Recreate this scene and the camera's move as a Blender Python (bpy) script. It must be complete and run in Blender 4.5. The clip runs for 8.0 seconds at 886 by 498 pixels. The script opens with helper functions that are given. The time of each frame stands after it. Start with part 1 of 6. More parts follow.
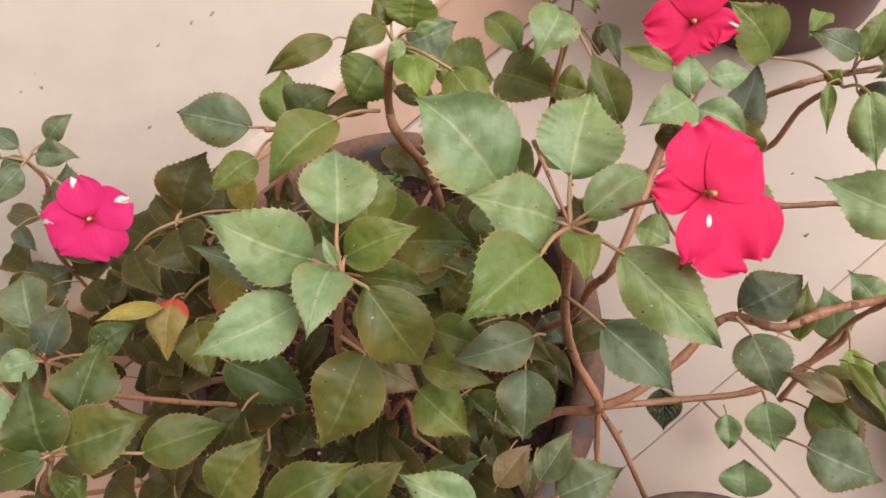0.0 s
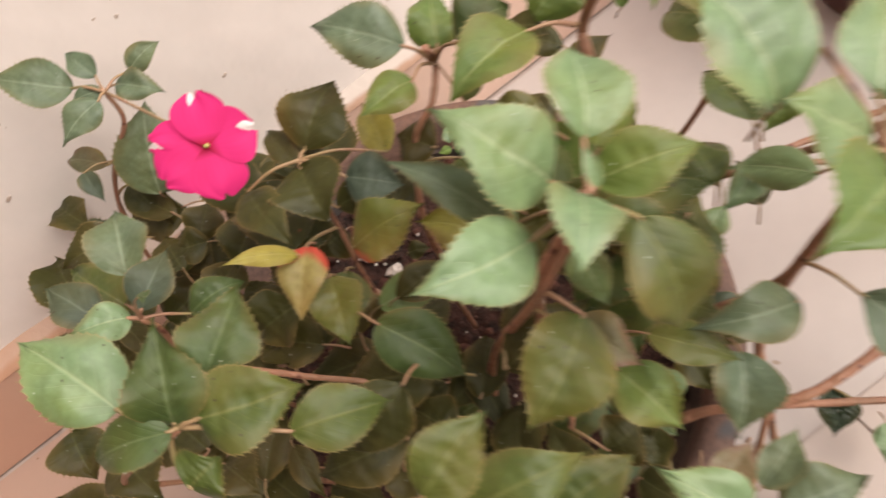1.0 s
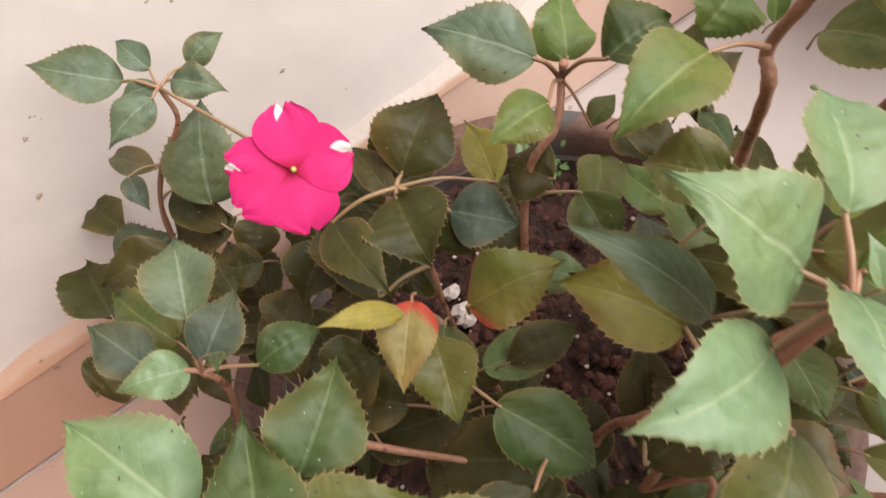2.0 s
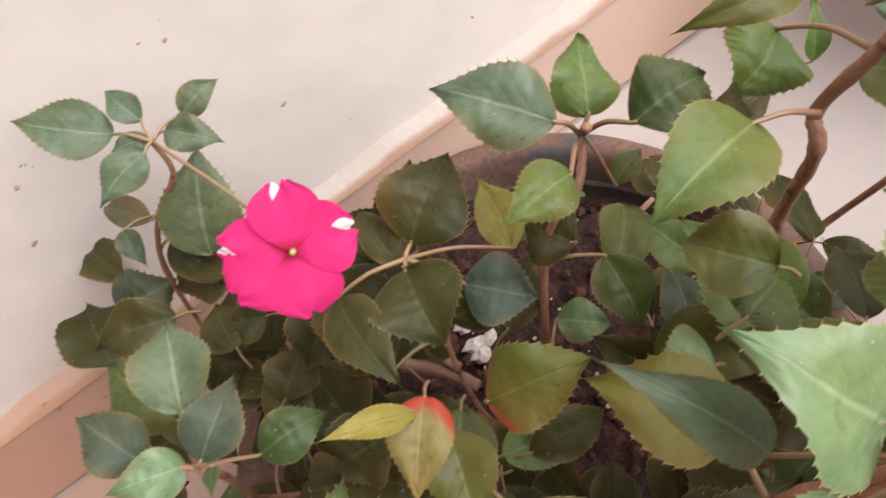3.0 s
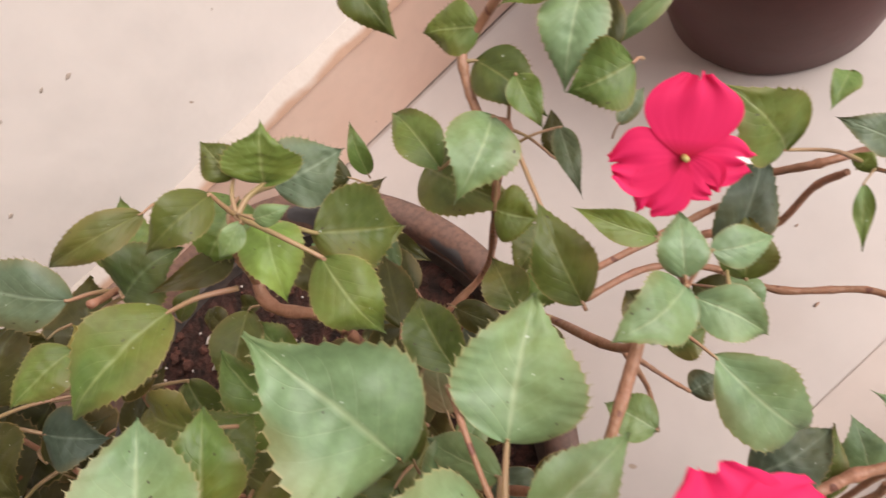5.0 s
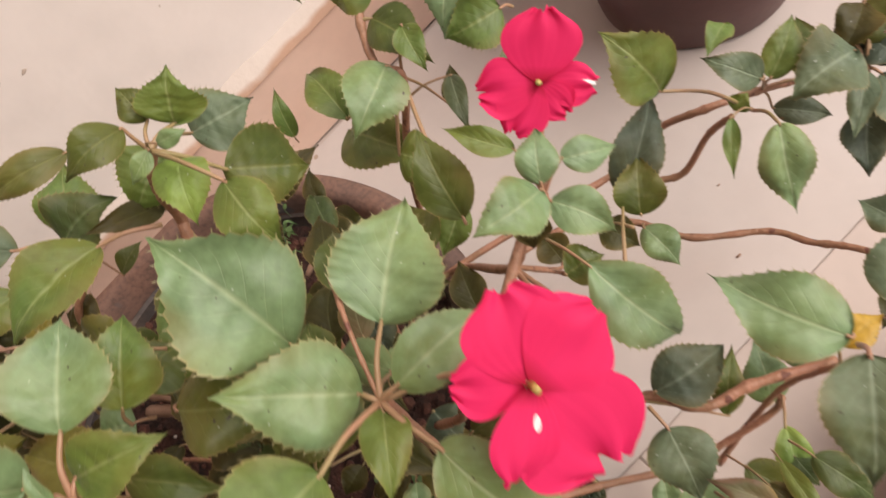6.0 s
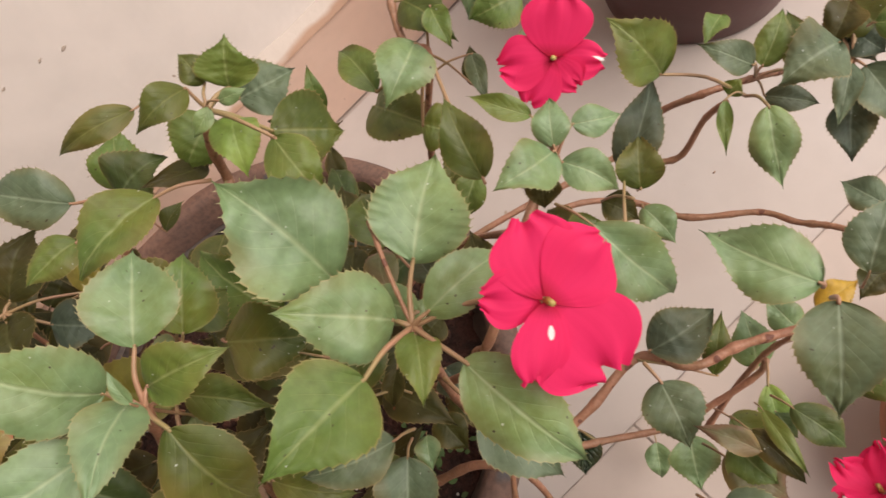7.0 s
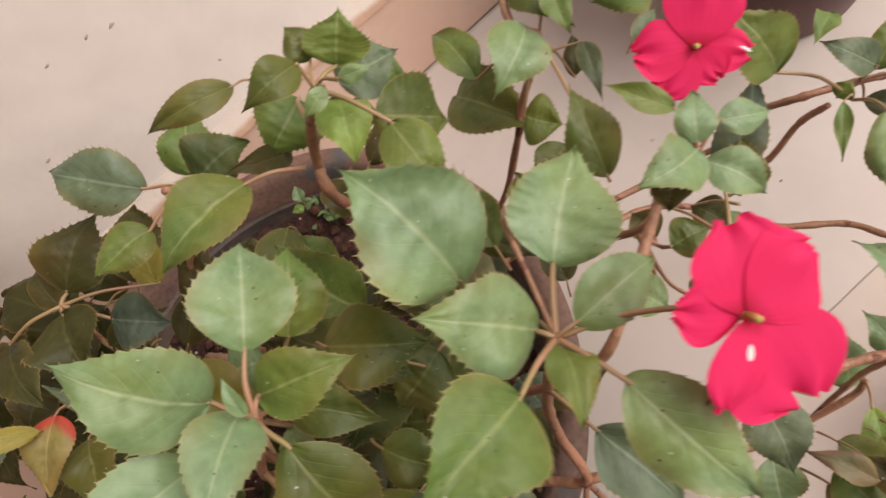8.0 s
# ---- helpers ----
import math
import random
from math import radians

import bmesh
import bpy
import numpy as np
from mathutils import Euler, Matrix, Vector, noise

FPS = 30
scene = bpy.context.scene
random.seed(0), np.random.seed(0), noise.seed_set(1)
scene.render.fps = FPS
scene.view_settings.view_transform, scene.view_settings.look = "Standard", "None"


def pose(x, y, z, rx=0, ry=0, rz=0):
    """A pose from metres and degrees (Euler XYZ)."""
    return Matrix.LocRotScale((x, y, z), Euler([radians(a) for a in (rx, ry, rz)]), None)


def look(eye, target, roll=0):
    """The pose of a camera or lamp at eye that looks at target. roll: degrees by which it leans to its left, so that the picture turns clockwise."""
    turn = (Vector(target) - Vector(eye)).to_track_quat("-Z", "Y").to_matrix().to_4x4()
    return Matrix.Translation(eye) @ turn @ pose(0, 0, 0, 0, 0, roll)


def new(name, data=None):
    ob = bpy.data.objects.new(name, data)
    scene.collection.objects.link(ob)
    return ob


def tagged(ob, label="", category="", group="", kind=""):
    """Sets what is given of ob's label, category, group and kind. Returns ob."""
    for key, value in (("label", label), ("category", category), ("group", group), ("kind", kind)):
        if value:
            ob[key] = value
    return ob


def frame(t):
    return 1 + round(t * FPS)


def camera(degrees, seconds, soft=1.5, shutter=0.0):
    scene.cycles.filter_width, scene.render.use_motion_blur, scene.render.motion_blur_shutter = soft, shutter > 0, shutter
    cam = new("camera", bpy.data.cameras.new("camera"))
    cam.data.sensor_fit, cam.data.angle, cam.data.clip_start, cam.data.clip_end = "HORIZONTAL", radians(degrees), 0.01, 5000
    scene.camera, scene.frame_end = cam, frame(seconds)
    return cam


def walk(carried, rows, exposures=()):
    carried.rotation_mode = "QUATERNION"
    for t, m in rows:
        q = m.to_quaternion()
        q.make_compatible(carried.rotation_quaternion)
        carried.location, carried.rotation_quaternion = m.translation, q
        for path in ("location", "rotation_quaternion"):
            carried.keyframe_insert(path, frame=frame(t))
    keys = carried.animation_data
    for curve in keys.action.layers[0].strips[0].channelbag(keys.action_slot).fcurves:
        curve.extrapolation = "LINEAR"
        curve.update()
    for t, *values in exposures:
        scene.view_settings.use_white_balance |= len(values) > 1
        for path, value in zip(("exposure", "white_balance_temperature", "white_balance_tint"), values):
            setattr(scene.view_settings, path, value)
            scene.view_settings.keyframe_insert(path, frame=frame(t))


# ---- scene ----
cam = camera(70.4, 8.0, soft=1.5, shutter=0.6)
# seconds, eye, target, roll
PATH = [
    (0, (0.0148, 0.0097, 0.4706), (0.0163, 0.2169, 0.1284), -40.10),
    (0.5, (-0.0042, 0.0181, 0.4650), (-0.0008, 0.2267, 0.1237), -38.67),
    (1, (-0.0563, 0.0608, 0.4418), (-0.0477, 0.2695, 0.1008), -35.99),
    (1.5, (-0.0730, 0.0939, 0.4285), (-0.0725, 0.3070, 0.0900), -35.16),
    (1.7, (-0.0753, 0.1037, 0.4266), (-0.0709, 0.3138, 0.0862), -33.63),
    (2.8, (-0.0626, 0.1398, 0.4250), (-0.0725, 0.3466, 0.0827), -37.92),
    (3, (-0.0595, 0.1434, 0.4227), (-0.0662, 0.3513, 0.0810), -37.46),
    (3.5, (-0.0318, 0.1331, 0.4173), (-0.0306, 0.3429, 0.0767), -35.89),
    (4, (0.0194, 0.1176, 0.4221), (0.0139, 0.3196, 0.0769), -40.93),
    (4.5, (0.0723, 0.1026, 0.4184), (0.0491, 0.2948, 0.0683), -49.07),
    (4.7, (0.0848, 0.0968, 0.4218), (0.0688, 0.2839, 0.0686), -47.57),
    (5.8, (0.0904, 0.0510, 0.4210), (0.0948, 0.2379, 0.0674), -45.27),
    (6, (0.0895, 0.0399, 0.4231), (0.0934, 0.2275, 0.0699), -45.60),
    (6.5, (0.0830, 0.0198, 0.4326), (0.0857, 0.2068, 0.0790), -45.44),
    (7, (0.0728, 0.0246, 0.4418), (0.0774, 0.2111, 0.0880), -44.11),
    (7.5, (0.0649, 0.0393, 0.4417), (0.0659, 0.2270, 0.0885), -43.82),
    (8, (0.0444, 0.0585, 0.4372), (0.0523, 0.2430, 0.0824), -41.24),
]
walk(cam, [(t, look(eye, target, roll)) for t, eye, target, roll in PATH],
     [(0.0, 0.51, 6600, 8), (0.5, 0.56, 6580, 8), (1.0, 0.68, 6550, 8), (1.5, 0.74, 6350, 7.5), (3.0, 0.75, 5950, 6.5), (3.5, 0.69, 5950, 6.5), (4.0, 0.57, 6050, 7),
      (4.5, 0.58, 6100, 7), (5.5, 0.50, 6450, 9), (6.0, 0.41, 6600, 9.5), (6.5, 0.32, 6650, 9), (8.0, 0.35, 6550, 8)])

# ---- light ----
world = bpy.data.worlds.new("sky")
scene.world = world
world.use_nodes = True
wn = world.node_tree
sky = wn.nodes.new("ShaderNodeTexSky")
sky.sky_type = "NISHITA"
sky.sun_disc = False
SUN_UP, SUN_ROUND = 47.0, 130.0
sky.sun_elevation, sky.sun_rotation = radians(SUN_UP), radians(SUN_ROUND)
sky.air_density, sky.dust_density = 1.0, 4.0
wn.links.new(sky.outputs[0], wn.nodes["Background"].inputs[0])
wn.nodes["Background"].inputs[1].default_value = 0.066
sun = new("sun", bpy.data.lights.new("sun", "SUN"))
sun.data.energy, sun.data.angle, sun.data.color = 3.0, radians(60), (1.0, 0.93, 0.88)
sd = Vector((math.sin(radians(SUN_ROUND)) * math.cos(radians(SUN_UP)), math.cos(radians(SUN_ROUND)) * math.cos(radians(SUN_UP)), math.sin(radians(SUN_UP))))
sun.matrix_world = look(sd * 10, (0, 0, 0))


# ---- materials ----
def material(name, rough=0.5):
    m = bpy.data.materials.new(name)
    m.use_nodes = True
    b = m.node_tree.nodes["Principled BSDF"]
    b.inputs["Roughness"].default_value = rough
    return m, m.node_tree, b


def node(nt, kind, **values):
    n = nt.nodes.new(kind)
    for key, v in values.items():
        n.inputs[key].default_value = v
    return n


def mix(nt, fac, a, b):
    """A colour mix; each of fac, a, b is a socket or a value."""
    n = nt.nodes.new("ShaderNodeMix")
    n.data_type = "RGBA"
    for i, v in ((0, fac), (6, a), (7, b)):
        if hasattr(v, "node"):
            nt.links.new(v, n.inputs[i])
        else:
            n.inputs[i].default_value = v if i == 0 else (*v, 1)
    return n.outputs[2]


def ramp(nt, value, lo, hi):
    n = nt.nodes.new("ShaderNodeMapRange")
    n.inputs[1].default_value, n.inputs[2].default_value = lo, hi
    nt.links.new(value, n.inputs[0])
    return n.outputs[0]


def calc(nt, op, a, b=0.0):
    n = nt.nodes.new("ShaderNodeMath")
    n.operation = op
    for i, v in ((0, a), (1, b)):
        if hasattr(v, "node"):
            nt.links.new(v, n.inputs[i])
        else:
            n.inputs[i].default_value = v
    return n.outputs[0]


def noise_of(nt, scale, detail=3.0, stretch=None):
    n = node(nt, "ShaderNodeTexNoise", Scale=scale, Detail=detail)
    c = nt.nodes.new("ShaderNodeTexCoord")
    if stretch:
        mp = nt.nodes.new("ShaderNodeMapping")
        mp.inputs["Scale"].default_value = stretch
        nt.links.new(c.outputs["Object"], mp.inputs[0])
        nt.links.new(mp.outputs[0], n.inputs[0])
    else:
        nt.links.new(c.outputs["Object"], n.inputs[0])
    return n.outputs[0]


def bump(nt, b, height, strength, distance):
    n = node(nt, "ShaderNodeBump", Strength=strength, Distance=distance)
    nt.links.new(height, n.inputs["Height"])
    nt.links.new(n.outputs[0], b.inputs["Normal"])


def surface(name, a, b_, scale, rough, fine=0.0, bumps=(40, 0.3, 0.002), spots=None, shade_tone=None):
    """A two-tone mottled surface with fine relief and, if given, dark flecks (colour, scale, threshold)."""
    m, nt, b = material(name, rough)
    c = mix(nt, ramp(nt, noise_of(nt, scale), 0.35, 0.65), a, b_)
    if fine:
        c = mix(nt, calc(nt, "MULTIPLY", ramp(nt, noise_of(nt, scale * 12), 0.4, 0.7), fine), c, tuple(v * 0.55 for v in a))
    if spots:
        colour, sc, th = spots
        c = mix(nt, ramp(nt, noise_of(nt, sc, 1.0), th, th + 0.03), c, colour)
    if shade_tone:
        # redder, darker tone on the pot's far side, shade put into the colour
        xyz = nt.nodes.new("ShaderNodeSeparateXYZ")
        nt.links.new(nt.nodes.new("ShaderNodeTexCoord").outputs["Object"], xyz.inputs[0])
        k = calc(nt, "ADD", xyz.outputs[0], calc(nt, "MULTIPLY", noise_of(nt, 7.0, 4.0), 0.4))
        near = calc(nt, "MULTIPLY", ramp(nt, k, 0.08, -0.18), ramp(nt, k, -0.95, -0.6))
        c = mix(nt, calc(nt, "MULTIPLY", near, 0.85), c, shade_tone)
    nt.links.new(c, b.inputs["Base Color"])
    bump(nt, b, noise_of(nt, bumps[0]), bumps[1], bumps[2])
    return m


def worn_edge():
    """Wall paint carried over the ledge of the skirting, worn through to brown mortar along the front, turned orange
    beside the pot with the shade there put into the colour.
    """
    m, nt, b = material("skirting_top", 0.8)
    xyz = nt.nodes.new("ShaderNodeSeparateXYZ")
    nt.links.new(nt.nodes.new("ShaderNodeTexCoord").outputs["Object"], xyz.inputs[0])
    c = mix(nt, noise_of(nt, 14.0), (0.42, 0.26, 0.18), (0.34, 0.20, 0.135))
    back = calc(nt, "ADD", xyz.outputs[1], calc(nt, "MULTIPLY", noise_of(nt, 30.0, 4.0), 0.009))
    c = mix(nt, ramp(nt, back, WALL_Y - 0.0075, WALL_Y - 0.0035), c, (0.52, 0.44, 0.39))
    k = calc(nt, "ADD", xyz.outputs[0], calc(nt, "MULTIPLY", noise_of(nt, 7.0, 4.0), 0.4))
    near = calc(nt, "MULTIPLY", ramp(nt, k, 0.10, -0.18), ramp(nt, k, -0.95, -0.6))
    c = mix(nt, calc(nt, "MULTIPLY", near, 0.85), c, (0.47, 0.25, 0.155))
    nt.links.new(c, b.inputs["Base Color"])
    bump(nt, b, noise_of(nt, 90.0), 0.5, 0.002)
    return m


WALL_Y, SKIRT_H, EDGE_Y, FLOOR_Z = 0.4308, 0.1035, 0.066, 0.010
WALL_PAINT = surface("wall_paint", (0.835, 0.765, 0.722), (0.79, 0.70, 0.65), 3.0, 0.75, 0.12, (25, 0.4, 0.003), ((0.36, 0.24, 0.17), 90, 0.80))
BLOCK_PAINT = surface("light_block_paint", (0.33, 0.27, 0.235), (0.28, 0.225, 0.19), 3.0, 0.8, 0.1)
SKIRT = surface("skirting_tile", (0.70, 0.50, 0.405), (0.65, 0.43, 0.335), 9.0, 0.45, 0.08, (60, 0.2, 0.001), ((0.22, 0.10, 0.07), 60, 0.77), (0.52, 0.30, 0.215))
SKIRT_TOP = worn_edge()
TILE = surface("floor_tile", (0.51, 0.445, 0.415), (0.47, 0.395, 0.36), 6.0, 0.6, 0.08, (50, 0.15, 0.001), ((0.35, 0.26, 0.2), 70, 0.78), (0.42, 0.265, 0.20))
TILE_LOW = surface("step_tile", (0.52, 0.43, 0.385), (0.47, 0.38, 0.335), 6.0, 0.6, 0.1, (50, 0.15, 0.001), ((0.3, 0.2, 0.15), 60, 0.77))
GROUT = surface("grout", (0.49, 0.40, 0.355), (0.40, 0.315, 0.275), 40.0, 0.9)
POT_GREY = surface("weathered_pot", (0.085, 0.07, 0.065), (0.15, 0.105, 0.085), 18.0, 0.75, 0.5, (80, 0.5, 0.002))
POT_RIM = surface("weathered_rim", (0.135, 0.082, 0.066), (0.20, 0.105, 0.075), 22.0, 0.8, 0.6, (90, 0.6, 0.002), ((0.09, 0.08, 0.08), 30, 0.62))
POT_MAROON = surface("maroon_pot", (0.075, 0.023, 0.021), (0.10, 0.036, 0.031), 8.0, 0.5, 0.2)
TERRACOTTA = surface("terracotta", (0.36, 0.15, 0.08), (0.42, 0.2, 0.12), 14.0, 0.8, 0.3)
SOIL = surface("soil", (0.020, 0.009, 0.006), (0.075, 0.027, 0.018), 90.0, 0.95, 0.5, (160, 1.0, 0.006))
CLOD = surface("clod", (0.035, 0.014, 0.009), (0.13, 0.048, 0.032), 60.0, 0.95, 0.5, (120, 0.8, 0.003))
CHIP = surface("white_chip", (0.7, 0.63, 0.58), (0.5, 0.4, 0.35), 60.0, 0.8, 0.3)
BARK = surface("stem", (0.385, 0.18, 0.112), (0.28, 0.145, 0.080), 60.0, 0.5, 0.4, (240, 0.9, 0.0015), ((0.15, 0.055, 0.035), 150, 0.66))
FLECK = surface("fleck", (0.42, 0.32, 0.26), (0.55, 0.44, 0.37), 300.0, 0.9)
DEAD = surface("dry_twig", (0.36, 0.22, 0.15), (0.25, 0.14, 0.09), 60.0, 0.85, 0.4)


def leaf_material(name, green, dark, vein, young, rough=0.34, edge=None, flip=False, worn=0.32, relief=0.0005, reach=1.3, coat=0.08):
    """Blade with a pale midrib, side veins and margin, from the blade's own length and width coordinates."""
    m, nt, b = material(name, rough)
    uv = nt.nodes.new("ShaderNodeUVMap")
    sep = nt.nodes.new("ShaderNodeSeparateXYZ")
    nt.links.new(uv.outputs[0], sep.inputs[0])
    u, v = sep.outputs[0], calc(nt, "ABSOLUTE", sep.outputs[1])
    info = nt.nodes.new("ShaderNodeObjectInfo")
    base = mix(nt, info.outputs["Random"], green, dark)
    base = mix(nt, calc(nt, "MULTIPLY", ramp(nt, noise_of(nt, 24), 0.42, 0.62), 0.8), base, young)
    base = mix(nt, calc(nt, "MULTIPLY", ramp(nt, noise_of(nt, 75, 4), 0.45, 0.72), 0.4), base, tuple(c * 0.55 for c in dark))
    base = mix(nt, calc(nt, "MULTIPLY", ramp(nt, noise_of(nt, 420, 5), 0.4, 0.8), 0.35), base, tuple(c * 1.5 for c in green))
    # yellowing and browning that creeps in from the margin
    creep = calc(nt, "ADD", calc(nt, "MULTIPLY", v, 0.5), noise_of(nt, 38, 2))
    base = mix(nt, calc(nt, "MULTIPLY", ramp(nt, creep, 0.86, 1.12), worn), base, (0.23, 0.155, 0.045))
    # side veins sweep forward from the midrib
    s = calc(nt, "SUBTRACT", calc(nt, "MULTIPLY", u, 7.0), calc(nt, "MULTIPLY", v, 2.6))
    s = calc(nt, "ADD", s, calc(nt, "MULTIPLY", noise_of(nt, 90, 1), 0.35))
    f = calc(nt, "ABSOLUTE", calc(nt, "SUBTRACT", calc(nt, "FRACT", s), 0.5))
    side = calc(nt, "MULTIPLY", ramp(nt, f, 0.05, 0.0), ramp(nt, v, 0.95, 0.1))
    mid = ramp(nt, v, 0.075, 0.010)
    veins = calc(nt, "MAXIMUM", calc(nt, "MULTIPLY", side, 0.20), calc(nt, "MULTIPLY", mid, 0.40))
    c = mix(nt, veins, base, vein)
    c = mix(nt, calc(nt, "MULTIPLY", ramp(nt, v, 0.96, 1.0), 0.42), c, (0.46, 0.30, 0.13))
    c = mix(nt, ramp(nt, noise_of(nt, 640, 0.0), 0.83, 0.86), c, (0.05, 0.035, 0.015))
    # tiny pale specks painted in for the sparkle of dew
    c = mix(nt, calc(nt, "MULTIPLY", ramp(nt, noise_of(nt, 820, 0.0), 0.86, 0.88), 0.5), c, (0.7, 0.72, 0.66))
    c = mix(nt, calc(nt, "MULTIPLY", ramp(nt, noise_of(nt, 130, 1.0), 0.81, 0.84), 0.55), c, (0.26, 0.055, 0.03))
    if edge:
        along = calc(nt, "SUBTRACT", 1.0, u) if flip else u
        k = calc(nt, "ADD", calc(nt, "ADD", along, calc(nt, "MULTIPLY", v, 0.35)), noise_of(nt, 60))
        c = mix(nt, ramp(nt, k, reach, reach + 0.2), c, edge)
    nt.links.new(c, b.inputs["Base Color"])
    h = calc(nt, "ADD", calc(nt, "MULTIPLY", calc(nt, "MAXIMUM", calc(nt, "MULTIPLY", side, 0.35), mid), -0.7), calc(nt, "MULTIPLY", noise_of(nt, 210, 4), 1.0))
    # the blade puffs up between its side veins
    h = calc(nt, "ADD", h, calc(nt, "MULTIPLY", calc(nt, "MULTIPLY", calc(nt, "POWER", f, 0.6), ramp(nt, v, 1.0, 0.3)), 0.45))
    bump(nt, b, h, 0.5 if relief < 0.001 else 1.0, relief)
    nt.links.new(ramp(nt, noise_of(nt, 45, 2), -0.75, 1.5), b.inputs["Roughness"]) if rough == 0.34 else None
    b.inputs["Specular IOR Level"].default_value = 0.3 if rough == 0.5 else 0.5
    b.inputs["Coat Weight"].default_value = coat if rough == 0.34 else 0.0
    b.inputs["Coat Roughness"].default_value = 0.42
    b.inputs["Sheen Weight"].default_value = 0.0 if rough == 0.5 else 0.07
    b.inputs["Sheen Roughness"].default_value = 0.4
    b.inputs["Sheen Tint"].default_value = (0.85, 1.0, 0.88, 1)
    tr = node(nt, "ShaderNodeBsdfTranslucent")
    nt.links.new(c, tr.inputs[0])
    ms = node(nt, "ShaderNodeMixShader", Fac=0.2)
    nt.links.new(b.outputs[0], ms.inputs[1])
    nt.links.new(tr.outputs[0], ms.inputs[2])
    nt.links.new(ms.outputs[0], nt.nodes["Material Output"].inputs[0])
    return m


LEAF = {
    "g": leaf_material("leaf_green", (0.108, 0.170, 0.034), (0.084, 0.135, 0.024), (0.34, 0.37, 0.15), (0.150, 0.160, 0.018)),
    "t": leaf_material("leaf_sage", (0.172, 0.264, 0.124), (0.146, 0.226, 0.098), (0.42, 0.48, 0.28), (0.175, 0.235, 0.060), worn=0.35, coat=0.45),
    # naturally dark leaves, and inner ones whose shade is put into this colour
    "d": leaf_material("leaf_dark_shaded", (0.049, 0.048, 0.010), (0.036, 0.037, 0.008), (0.11, 0.11, 0.038), (0.075, 0.053, 0.013), 0.5),
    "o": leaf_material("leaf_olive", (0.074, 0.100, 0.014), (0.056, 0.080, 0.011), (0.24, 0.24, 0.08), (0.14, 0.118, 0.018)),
    "s": leaf_material("leaf_slate", (0.070, 0.092, 0.062), (0.052, 0.072, 0.050), (0.22, 0.26, 0.19), (0.085, 0.088, 0.040), 0.5, worn=0.3),
    # forest green, deepened in colour for the weaker light on the left
    "f": leaf_material("leaf_forest_dimmed", (0.055, 0.088, 0.018), (0.044, 0.072, 0.015), (0.20, 0.25, 0.11), (0.092, 0.096, 0.016)),
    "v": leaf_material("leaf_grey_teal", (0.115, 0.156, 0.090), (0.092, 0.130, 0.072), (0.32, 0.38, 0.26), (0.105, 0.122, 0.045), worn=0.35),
    "p": leaf_material("leaf_yellow_olive", (0.175, 0.165, 0.022), (0.155, 0.150, 0.020), (0.28, 0.27, 0.08), (0.21, 0.17, 0.02), worn=0.7),
    "y": leaf_material("leaf_yellow", (0.32, 0.27, 0.04), (0.26, 0.21, 0.03), (0.42, 0.36, 0.12), (0.22, 0.2, 0.03)),
    "a": leaf_material("leaf_amber", (0.52, 0.32, 0.03), (0.46, 0.27, 0.025), (0.55, 0.42, 0.12), (0.40, 0.24, 0.02)),
    "l": leaf_material("leaf_lime", (0.19, 0.29, 0.06), (0.15, 0.24, 0.045), (0.32, 0.40, 0.14), (0.22, 0.27, 0.04)),
    "r": leaf_material("leaf_turning", (0.24, 0.215, 0.06), (0.20, 0.18, 0.05), (0.36, 0.31, 0.12), (0.30, 0.18, 0.05), edge=(0.40, 0.045, 0.02), flip=True, reach=1.52),
    "q": leaf_material("leaf_reddening", (0.090, 0.110, 0.009), (0.10, 0.108, 0.010), (0.19, 0.17, 0.035), (0.17, 0.11, 0.010), edge=(0.30, 0.05, 0.015), flip=True, worn=0.9, reach=1.62),
    "b": leaf_material("leaf_browned", (0.110, 0.115, 0.045), (0.10, 0.10, 0.04), (0.25, 0.24, 0.13), (0.18, 0.11, 0.05), edge=(0.16, 0.09, 0.05), worn=0.9),
    "w": leaf_material("leaf_wet", (0.045, 0.065, 0.035), (0.04, 0.06, 0.03), (0.22, 0.27, 0.2), (0.05, 0.06, 0.02), 0.08, worn=0.1, relief=0.003),
}
LEAF_LABEL = {
    "y": "yellowing leaf", "p": "olive leaf turning yellow", "a": "amber yellow leaf", "r": "yellow leaf turning red at its base", "q": "olive leaf reddening at one end",
    "b": "browned olive leaf", "w": "dark wet glossy leaf", "d": "dark brownish green leaf, part of its darkness standing for shade", "l": "young lime green leaf",
    "v": "grey-green leaf", "s": "dark slate green leaf",
}
PETIOLE = surface("petiole", (0.36, 0.19, 0.12), (0.26, 0.20, 0.085), 50.0, 0.45)


